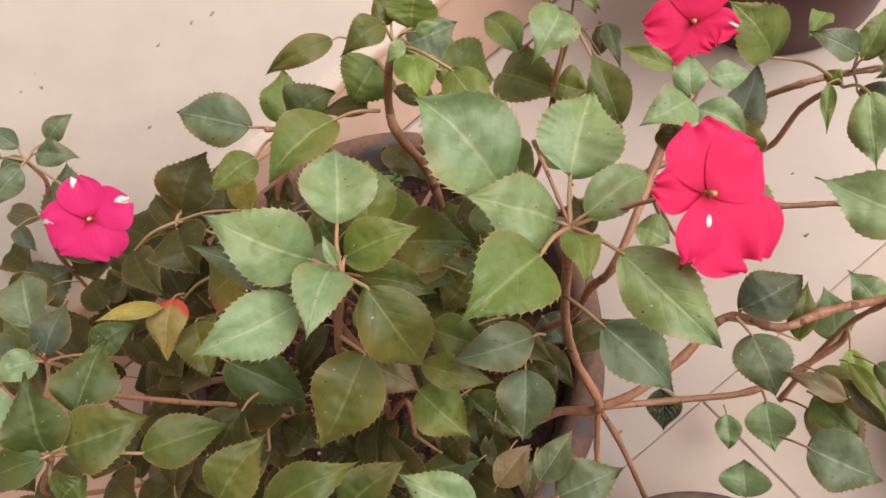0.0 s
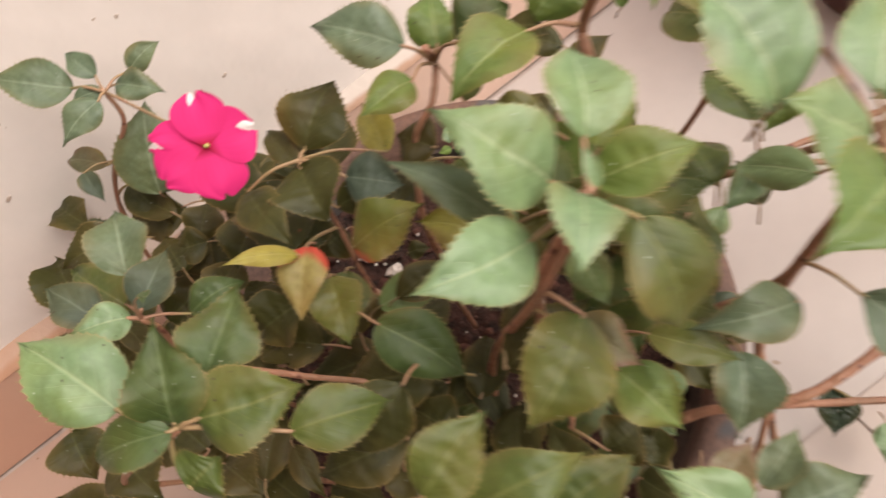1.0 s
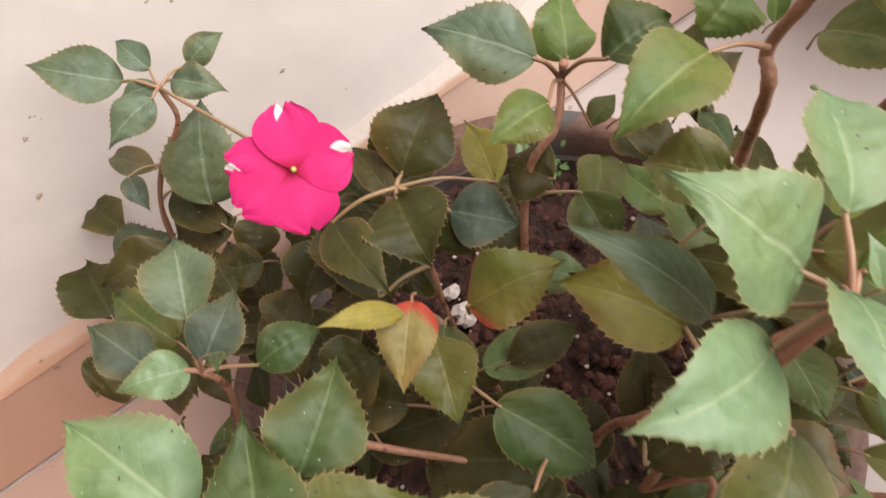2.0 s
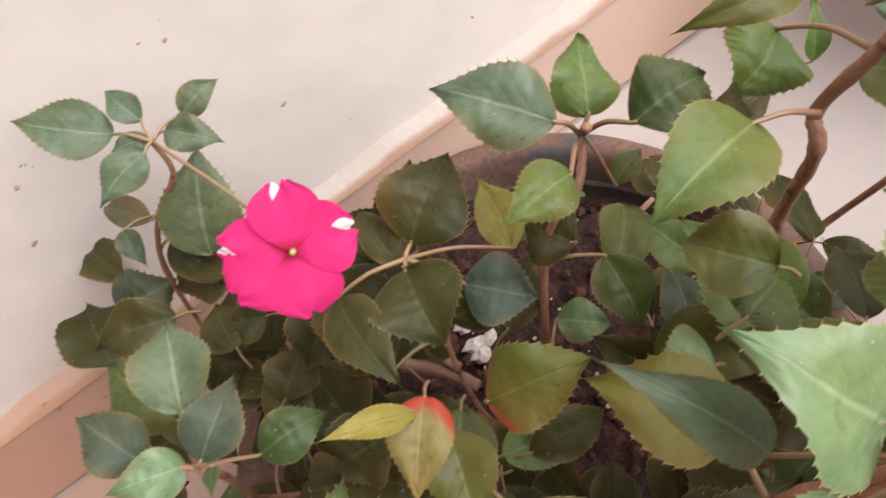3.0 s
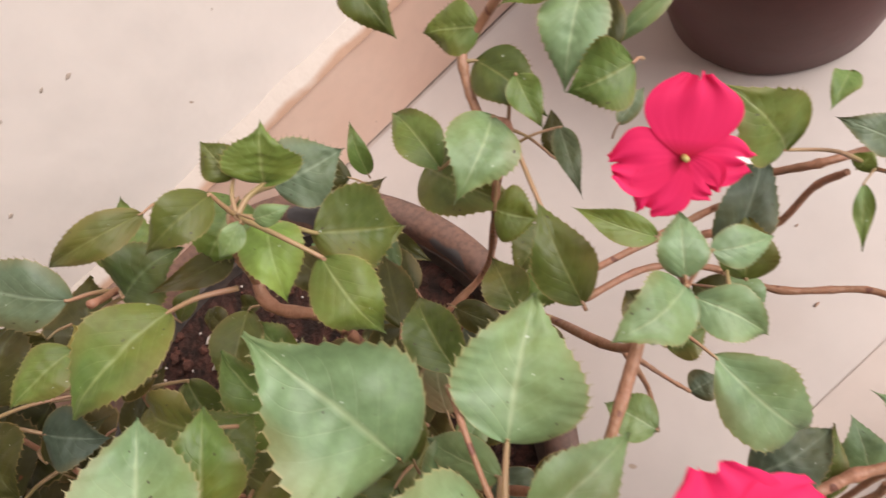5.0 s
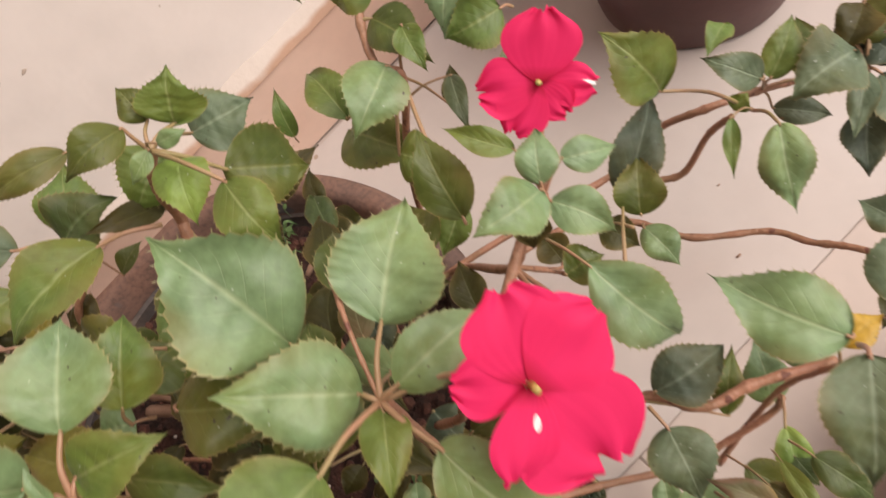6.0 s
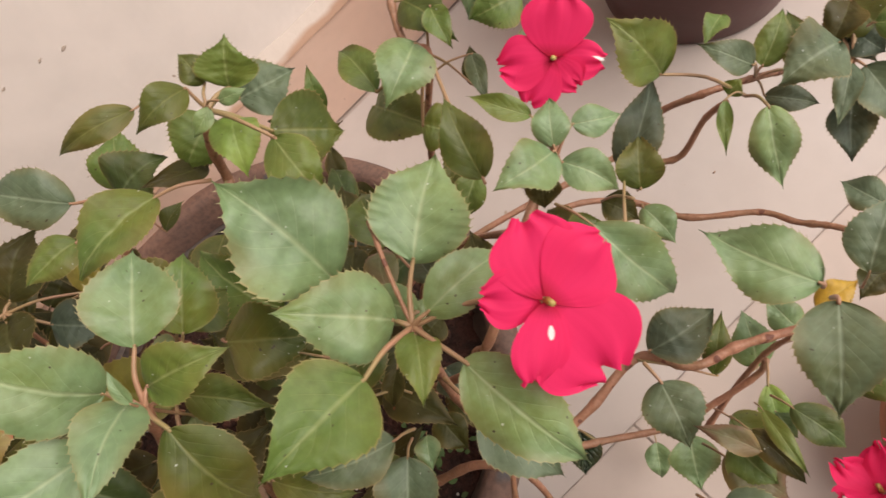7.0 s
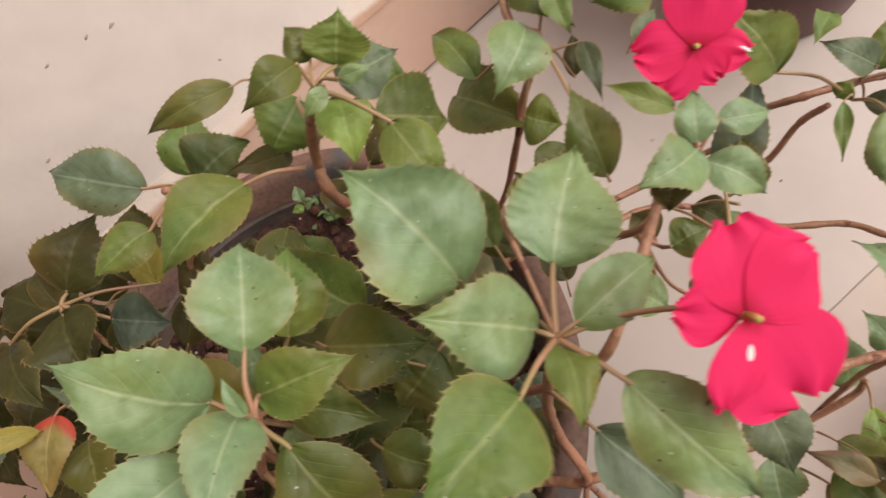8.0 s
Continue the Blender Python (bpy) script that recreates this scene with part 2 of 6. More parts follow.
def petal_material(name, blotch, one, two, mark=False):
    m, nt, b = material(name, 0.65)
    b.inputs["Specular IOR Level"].default_value = 0.25
    uv = nt.nodes.new("ShaderNodeUVMap")
    sep = nt.nodes.new("ShaderNodeSeparateXYZ")
    nt.links.new(uv.outputs[0], sep.inputs[0])
    u, v = sep.outputs[0], sep.outputs[1]
    c = mix(nt, noise_of(nt, 70), one, two)
    streak = calc(nt, "SINE", calc(nt, "MULTIPLY", v, 26.0))
    c = mix(nt, calc(nt, "MULTIPLY", ramp(nt, streak, 0.6, 1.0), 0.06), c, (0.55, 0.008, 0.05))
    c = mix(nt, ramp(nt, u, 0.22, 0.02), c, (0.40, 0.004, 0.03))
    if blotch:
        k = calc(nt, "ADD", u, calc(nt, "MULTIPLY", noise_of(nt, 55, 1.0), 0.5))
        k = calc(nt, "SUBTRACT", k, calc(nt, "MULTIPLY", calc(nt, "ABSOLUTE", calc(nt, "SUBTRACT", v, 0.25)), 0.85))
        c = mix(nt, ramp(nt, k, 0.97, 1.02), c, (0.9, 0.83, 0.82))
    if mark:
        du = calc(nt, "POWER", calc(nt, "ABSOLUTE", calc(nt, "DIVIDE", calc(nt, "SUBTRACT", u, 0.36), 0.08)), 2.0)
        dv = calc(nt, "POWER", calc(nt, "ABSOLUTE", calc(nt, "DIVIDE", calc(nt, "SUBTRACT", v, 0.30), 0.13)), 2.0)
        c = mix(nt, ramp(nt, calc(nt, "ADD", du, dv), 1.2, 0.8), c, (0.9, 0.85, 0.84))
    nt.links.new(c, b.inputs["Base Color"])
    bump(nt, b, calc(nt, "ADD", calc(nt, "MULTIPLY", streak, 0.3), noise_of(nt, 260, 3)), 0.1, 0.0005)
    tr = node(nt, "ShaderNodeBsdfTranslucent")
    nt.links.new(c, tr.inputs[0])
    ms = node(nt, "ShaderNodeMixShader", Fac=0.3)
    nt.links.new(b.outputs[0], ms.inputs[1])
    nt.links.new(tr.outputs[0], ms.inputs[2])
    nt.links.new(ms.outputs[0], nt.nodes["Material Output"].inputs[0])
    return m


ROSE, PINK = ((0.79, 0.027, 0.140), (0.71, 0.018, 0.110)), ((0.74, 0.034, 0.215), (0.67, 0.024, 0.17))
PETALS = {tone: (petal_material("petal", False, *c), petal_material("petal_blotched", True, *c), petal_material("petal_marked", False, *c, mark=True)) for tone, c in (("rose", ROSE), ("pink", PINK))}
SPROUT = surface("sprout", (0.07, 0.12, 0.04), (0.10, 0.16, 0.05), 120.0, 0.6)
STAMEN = surface("stamen", (0.48, 0.42, 0.14), (0.36, 0.22, 0.06), 200.0, 0.5)


# ---- mesh helpers ----
def part(name, bm, mat, parent=None, label="", smooth=True):
    me = bpy.data.meshes.new(name)
    bm.normal_update()
    bm.to_mesh(me)
    bm.free()
    for m in mat if isinstance(mat, (list, tuple)) else (mat,):
        me.materials.append(m)
    if smooth:
        me.polygons.foreach_set("use_smooth", [True] * len(me.polygons))
    ob = new(name, me)
    if parent:
        ob.parent = parent
    if label:
        ob["label"] = label
    return ob


def box(bm, lo, hi, bevel=0.0):
    r = bmesh.ops.create_cube(bm, size=1)
    for v in r["verts"]:
        v.co = Vector([(lo[i] + hi[i]) / 2 + v.co[i] * (hi[i] - lo[i]) for i in range(3)])
    if bevel:
        edges = list({e for v in r["verts"] for e in v.link_edges})
        bmesh.ops.bevel(bm, geom=edges, offset=bevel, segments=2, affect="EDGES")
    return bm


def lathe(bm, profile, centre, steps=64, wobble=0.0, cap=True):
    rings = []
    for r, zz in profile:
        ring = []
        for i in range(steps):
            a = 2 * math.pi * i / steps
            k = 1 + wobble * noise.noise((math.cos(a) * 2, math.sin(a) * 2, zz * 20))
            ring.append(bm.verts.new((centre[0] + r * k * math.cos(a), centre[1] + r * k * math.sin(a), centre[2] + zz)))
        rings.append(ring)
    for p, q in zip(rings, rings[1:]):
        for i in range(steps):
            j = (i + 1) % steps
            bm.faces.new((p[i], p[j], q[j], q[i]))
    if cap:
        bm.faces.new(rings[0][::-1])
    return rings


def spline(points, n):
    """n steps along a smooth curve through the points."""
    p = [Vector(q) for q in points]
    p = [p[0] * 2 - p[1], *p, p[-1] * 2 - p[-2]]
    out = []
    for k in range(1, len(p) - 2):
        for i in range(n):
            t = i / n
            a, b_, c, d = p[k - 1:k + 3]
            out.append(0.5 * (2 * b_ + (c - a) * t + (2 * a - 5 * b_ + 4 * c - d) * t * t + (3 * b_ - a - 3 * c + d) * t ** 3))
    return out + [p[-2]]


def tube(bm, pts, r0, r1, sides=8, knots=0.0, index=0, seed=0.0):
    rings = []
    side = Vector((0.3, 0.9, 0.2))
    for i, c in enumerate(pts):
        t = i / (len(pts) - 1)
        way = (pts[min(i + 1, len(pts) - 1)] - pts[max(i - 1, 0)]).normalized()
        side = (side - way * side.dot(way)).normalized()
        up = way.cross(side)
        r = r0 + (r1 - r0) * t
        r *= 1 + knots * max(0.0, noise.noise((i * 0.55 + seed, seed, 0.3))) * 2
        rings.append([bm.verts.new(c + (side * math.cos(2 * math.pi * k / sides) + up * math.sin(2 * math.pi * k / sides)) * r) for k in range(sides)])
    faces = []
    for p, q in zip(rings, rings[1:]):
        for k in range(sides):
            faces.append(bm.faces.new((p[k], p[(k + 1) % sides], q[(k + 1) % sides], q[k])))
    faces.append(bm.faces.new(rings[0][::-1]))
    faces.append(bm.faces.new(rings[-1]))
    for fc in faces:
        fc.material_index = index
    return rings


# ---- the place ----
bm = bmesh.new()
box(bm, (-4, WALL_Y, 0.0), (4, WALL_Y + 0.2, 2.8))
wall = tagged(part("wall_north", bm, WALL_PAINT, smooth=False), "cream painted plaster wall with dark flecks", "wall", kind="structure")
for x, z, r in ((-0.1130, 0.2520, 0.0022), (-0.1230, 0.2580, 0.0016), (-0.0900, 0.1810, 0.0028), (-0.0140, 0.2210, 0.0022), (0.0010, 0.2160, 0.0028), (-0.2180, 0.2360, 0.0026), (-0.2050, 0.2430, 0.0012), (-0.2040, 0.2400, 0.001), (-0.2420, 0.2040, 0.0035), (-0.2070, 0.2440, 0.0014), (-0.1080, 0.2610, 0.001), (-0.0410, 0.2240, 0.0022), (-0.1130, 0.2530, 0.001), (-0.0650, 0.1410, 0.001)):
    bm = bmesh.new()
    made = bmesh.ops.create_icosphere(bm, subdivisions=2, radius=r * 0.45)
    for v in made["verts"]:
        k = 1 + 0.8 * noise.noise(v.co * 900 + Vector((x * 70, 0, z * 70)))
        v.co = Vector((x + v.co.x * k * 1.4 + v.co.z * 0.8, WALL_Y - 0.0001 + v.co.y * 0.08, z + v.co.z * k))
    part("fleck", bm, FLECK, wall)
# unseen wall, added only to dim the sky light on the left
bm = bmesh.new()
box(bm, (-0.82, -0.55, 0.0), (-0.62, WALL_Y - 0.002, 2.8))
tagged(part("wall_west", bm, BLOCK_PAINT, smooth=False), "unseen taupe wall added to hold back sky light from the left", "wall", kind="structure")
# unseen wall, added to keep part of the sunlight off the left
bm = bmesh.new()
box(bm, (-0.818, -0.75, 0.0), (0.12, -0.552, 2.8))
tagged(part("wall_south", bm, BLOCK_PAINT, smooth=False), "unseen taupe wall added to shade the left side from the sun", "wall", kind="structure")
skirting = tagged(new("baseboard"), "pinkish beige tile skirting along the cream wall", "baseboard", kind="structure")
SKIRT_JOINTS = (-2.2, -1.6, -1.1, -0.58, 0.48, 1.08, 1.68, 2.3)
for a, b_ in zip(SKIRT_JOINTS, SKIRT_JOINTS[1:]):
    bm = bmesh.new()
    box(bm, (a + 0.001, WALL_Y - 0.012, FLOOR_Z + 0.0012), (b_ - 0.001, WALL_Y - 0.0005, SKIRT_H - 0.003), 0.0012)
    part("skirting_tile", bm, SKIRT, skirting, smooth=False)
    bm = bmesh.new()
    for k in range(60):
        u0, u1 = a + (b_ - a) * k / 60, a + (b_ - a) * (k + 1) / 60
        y0, y1 = (WALL_Y - 0.0135 + 0.0012 * noise.noise((u * 45, 0.2, 0.7)) for u in (u0, u1))
        h0, h1 = (SKIRT_H + 0.0022 * noise.noise((u * 30, 3.2, 0.7)) for u in (u0, u1))
        q = [bm.verts.new(p) for p in ((u0, y0, SKIRT_H - 0.004), (u1, y1, SKIRT_H - 0.004), (u1, y1 + 0.002, h1 - 0.001), (u0, y0 + 0.002, h0 - 0.001), (u1, WALL_Y - 0.0035, h1 + 0.003), (u0, WALL_Y - 0.0035, h0 + 0.003), (u1, WALL_Y + 0.0005, h1 + 0.007 + 0.005 * noise.noise((u1 * 22, 5.1, 0.2))), (u0, WALL_Y + 0.0005, h0 + 0.007 + 0.005 * noise.noise((u0 * 22, 5.1, 0.2))))]
        bm.faces.new((q[0], q[1], q[2], q[3]))
        bm.faces.new((q[3], q[2], q[4], q[5]))
        bm.faces.new((q[5], q[4], q[6], q[7]))
    bmesh.ops.remove_doubles(bm, verts=bm.verts, dist=0.00005)
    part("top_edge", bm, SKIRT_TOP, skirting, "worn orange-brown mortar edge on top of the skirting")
bm = bmesh.new()
box(bm, (-4, WALL_Y - 0.016, FLOOR_Z - 0.004), (4, WALL_Y - 0.001, FLOOR_Z - 0.001))
part("grout_line", bm, GROUT, skirting, smooth=False)

ground = tagged(new("floor"), "pale cream floor tiles with thin dark joints", "floor", kind="structure")
bm = bmesh.new()
box(bm, (-40, -60, -0.2), (40, WALL_Y + 0.1, FLOOR_Z - 0.0048))
part("grout_bed", bm, GROUT, ground, smooth=False)
for i in range(-3, 3):
    bm = bmesh.new()
    box(bm, (i * 1.2 - 0.649, EDGE_Y, FLOOR_Z - 0.03), (i * 1.2 + 0.549, WALL_Y - 0.0138, FLOOR_Z), 0.001)
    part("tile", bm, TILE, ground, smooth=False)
for i in range(-5, 6):
    a = 0.10 + 0.6 * i
    for j in range(6):
        bm = bmesh.new()
        y1 = EDGE_Y - 0.0002 - 0.6 * j
        box(bm, (a - 0.017 + 0.0005, y1 - 0.599, FLOOR_Z - 0.03), (a - 0.017 + 0.5995, y1, FLOOR_Z - 0.003), 0.0008)
        part("tile", bm, TILE_LOW, ground, smooth=False)

for at, r in (((-0.3392, 0.4168, 0.1100), 0.0016), ((-0.3400, 0.4168, 0.0965), 0.0018), ((-0.3503, 0.4168, 0.0998), 0.001), ((-0.4315, 0.4105, 0.0102), 0.0014), ((0.0269, 0.0836, 0.0102), 0.0022), ((0.2179, 0.1026, 0.0102), 0.0018), ((0.2491, 0.1423, 0.0102), 0.0012),):
    bm = bmesh.new()
    made = bmesh.ops.create_icosphere(bm, subdivisions=1, radius=r)
    for v in made["verts"]:
        k = 1 + 0.7 * noise.noise(v.co * 800 + Vector(at) * 40)
        v.co = Vector(at) + Vector((v.co.x * 1.3 * k, v.co.y * 0.5, v.co.z * 0.5 * k))
    part("dirt_speck", bm, DEAD, skirting if at[2] > 0.03 else ground)

# ---- pots ----
POT = (-0.083, 0.244)
POT_R, POT_Z = 0.184, 0.071
SOIL_Z = POT_Z - 0.038
RIM_H = POT_Z - FLOOR_Z
big_pot = tagged(new("plant_pot"), "weathered grey-brown shallow plant pot on the floor", "plant pot")
big_pot.location = (POT[0], POT[1], FLOOR_Z)
bm = bmesh.new()
lathe(bm, [(POT_R * 0.68, 0.0005), (POT_R * 0.72, 0.004), (POT_R * 0.93, RIM_H - 0.026), (POT_R - 0.02, RIM_H - 0.026), (POT_R - 0.024, RIM_H - 0.045), (POT_R - 0.05, RIM_H - 0.055)], (0, 0, 0), 96, 0.012)
part("body", bm, POT_GREY, big_pot)
bm = bmesh.new()
lathe(bm, [(POT_R * 0.925, RIM_H - 0.029), (POT_R * 0.985, RIM_H - 0.027), (POT_R, RIM_H - 0.020), (POT_R + 0.001, RIM_H - 0.005), (POT_R - 0.003, RIM_H), (POT_R - 0.012, RIM_H), (POT_R - 0.017, RIM_H - 0.005), (POT_R - 0.021, RIM_H - 0.028)], (0, 0, 0), 120, 0.016, False)
part("rim", bm, POT_RIM, big_pot, "chipped grey rim with reddish patches")


def small_pot(x, y, z, r_base, r_top, height, mat, label, lip=0.008):
    """A flared pot with its lip as a part and soil inside, standing at (x, y, z)."""
    pot = tagged(new("plant_pot"), label, "plant pot")
    pot.location = (x, y, z)
    b1 = bmesh.new()
    lathe(b1, [(r_base * 0.97, 0.0005), (r_base, 0.004), (r_top * 0.97, height - 0.03), (r_top * 0.92, height - 0.028), (r_base * 0.9, 0.02)], (0, 0, 0), 56, 0.01)
    part("body", b1, mat, pot)
    b1 = bmesh.new()
    lathe(b1, [(r_top * 0.965, height - 0.032), (r_top + lip * 0.6, height - 0.03), (r_top + lip, height - 0.024), (r_top + lip, height - 0.004), (r_top + lip * 0.6, height), (r_top - 0.002, height), (r_top - 0.006, height - 0.006), (r_top - 0.008, height - 0.028)], (0, 0, 0), 56, 0.01, False)
    part("rim", b1, mat, pot)
    b1 = bmesh.new()
    rg = lathe(b1, [(r_top * 0.6, height - 0.05), (r_top * 0.93, height - 0.029), (r_top * 0.5, height - 0.026), (r_top * 0.1, height - 0.027)], (0, 0, 0), 40, 0.02)
    b1.faces.new(rg[-1])
    part("soil", b1, SOIL, pot, "dark soil")
    return pot


small_pot(0.377, 0.267, FLOOR_Z, 0.072, 0.100, 0.17, POT_MAROON, "dark maroon plant pot standing on the tiles")
small_pot(-0.014, -0.034, FLOOR_Z - 0.003, 0.052, 0.068, 0.085, POT_GREY, "weathered brown plant pot on the lower tiles")
small_pot(0.212, -0.074, FLOOR_Z - 0.003, 0.046, 0.058, 0.07, TERRACOTTA, "orange terracotta plant pot on the lower tiles")

# crumbs, chips and twigs on the soil
bm = bmesh.new()
rc = random.Random(3)
for i in range(420):
    a, q = rc.uniform(0, 2 * math.pi), math.sqrt(rc.random()) * (POT_R - 0.03)
    c = Vector((POT[0] + q * math.cos(a), POT[1] + q * math.sin(a), SOIL_Z + 0.001 + 0.003 * rc.random()))
    r = rc.uniform(0.0012, 0.0055)
    made = bmesh.ops.create_icosphere(bm, subdivisions=1, radius=r)
    for v in made["verts"]:
        v.co = c + v.co * (1 + 0.5 * noise.noise(v.co * 400 + c * 90)) * 1.0
tagged(part("soil_crumbs", bm, CLOD, smooth=False), "reddish brown crumbs of soil in the pot", "soil", kind="stuff")
for cx, cy, r in ((-0.0850, 0.3180, 0.006), (-0.0860, 0.3020, 0.007), (-0.0860, 0.2940, 0.006), (-0.0910, 0.3660, 0.005), (-0.0950, 0.3450, 0.006), (-0.0760, 0.3010, 0.005)):
    bm = bmesh.new()
    made = bmesh.ops.create_icosphere(bm, subdivisions=2, radius=r)
    for v in made["verts"]:
        v.co = Vector((cx, cy, SOIL_Z + 0.006)) + Vector((v.co.x * 1.2, v.co.y * 0.9, v.co.z * 0.6)) * (1 + 0.6 * noise.noise(v.co * 260 + Vector((cx * 50, 0, 0))))
    tagged(part("stone_chip", bm, CHIP, smooth=False), "small white stone chip lying on the soil", "stone", "chips on the soil")
for a, b_, r in (((-0.1182, 0.3128, 0.0717), (-0.0989, 0.2818, 0.0763), 0.004), ((-0.1289, 0.3087, 0.0673), (-0.0952, 0.2671, 0.0721), 0.0045), ((-0.2031, 0.3026, 0.0716), (-0.1678, 0.2796, 0.0759), 0.003), ((0.0179, 0.2861, 0.0747), (0.0525, 0.2961, 0.0784), 0.002), ((-0.1671, 0.2557, 0.0724), (-0.1480, 0.2403, 0.0767), 0.003), ((0.0007, 0.2108, 0.0864), (0.0389, 0.2135, 0.0903), 0.0018)):
    bm = bmesh.new()
    tube(bm, spline([a, (Vector(a) + Vector(b_)) / 2 + Vector((0.002, 0.002, 0.001)), b_], 6), r, r * 0.8, 7, 0.3)
    tagged(part("twig", bm, DEAD), "dry pale brown twig lying on the soil", "twig", "twigs on the soil")
bm = bmesh.new()
rings = lathe(bm, [(0.004, -0.012), (POT_R - 0.03, -0.012), (POT_R - 0.0215, 0.0)] + [((POT_R - 0.0215) * (1 - k / 14), 0.0) for k in range(1, 14)], (POT[0], POT[1], SOIL_Z), 72)
bm.faces.new(rings[-1])
for v in bm.verts:
    if v.co.z > SOIL_Z - 0.005 and (v.co.xy - Vector(POT[:2])).length < POT_R - 0.024:
        v.co.z += 0.006 * noise.noise(v.co * 40) + 0.004 * noise.noise(v.co * 120)
tagged(part("soil", bm, SOIL), "dark crumbly potting soil filling the pot", "soil", kind="stuff")


bm = bmesh.new()
rg = random.Random(17)
for i in range(90):
    a, q = rg.uniform(0, 2 * math.pi), math.sqrt(rg.random()) * (POT_R - 0.03)
    c = Vector((POT[0] + q * math.cos(a), POT[1] + q * math.sin(a), SOIL_Z + 0.004 + 0.002 * rg.random()))
    made = bmesh.ops.create_icosphere(bm, subdivisions=1, radius=rg.uniform(0.0006, 0.0016))
    for v in made["verts"]:
        v.co = c + v.co * (1 + 0.6 * noise.noise(v.co * 900 + c * 90))
tagged(part("grit", bm, CHIP, smooth=False), "pale grit scattered over the soil", "grit", kind="stuff")

# tiny weed seedlings sprouting from the soil
bm = bmesh.new()
rs = random.Random(11)
for i in range(74):
    c = Vector((-0.022 + rs.gauss(0, 0.02), 0.138 + rs.gauss(0, 0.014), SOIL_Z + rs.uniform(0.004, 0.012)))
    if i > 43:
        # a small tuft at the far side of the pot
        c = Vector((0.017 + rs.gauss(0, 0.006), 0.345 + rs.gauss(0, 0.005), SOIL_Z + rs.uniform(0.012, 0.03)))
    a = rs.uniform(0, 2 * math.pi)
    ax = Vector((math.cos(a), math.sin(a), rs.uniform(-0.1, 0.5))).normalized()
    sd_ = Vector((-math.sin(a), math.cos(a), 0.0))
    ln, wd = rs.uniform(0.004, 0.009), rs.uniform(0.0014, 0.0026)
    ring = [bm.verts.new(c + ax * ln * u + sd_ * wd * s + Vector((0, 0, 0.0008 * abs(s)))) for u, s in ((0, 0), (0.35, 0.9), (0.7, 0.8), (1, 0), (0.7, -0.8), (0.35, -0.9))]
    bm.faces.new(ring)
    foot = bm.verts.new(c - ax * 0.001 - Vector((0, 0, 0.012)))
    bm.faces.new((ring[0], foot, ring[1]))
tagged(part("weed_seedlings", bm, SPROUT), "tiny green weed seedlings sprouting from the soil", "seedlings", kind="stuff")


# ---- the plant ----
plant = tagged(new("impatiens_plant"), "bushy impatiens with toothed green leaves and pink flowers in a pot", "plant")
plant.location = (POT[0], POT[1], SOIL_Z)
rnd = random.Random(7)
STEM_LINE = []


def planted(ob):
    ob.parent = plant
    ob.matrix_parent_inverse = Matrix.Translation(plant.location).inverted()
    return ob


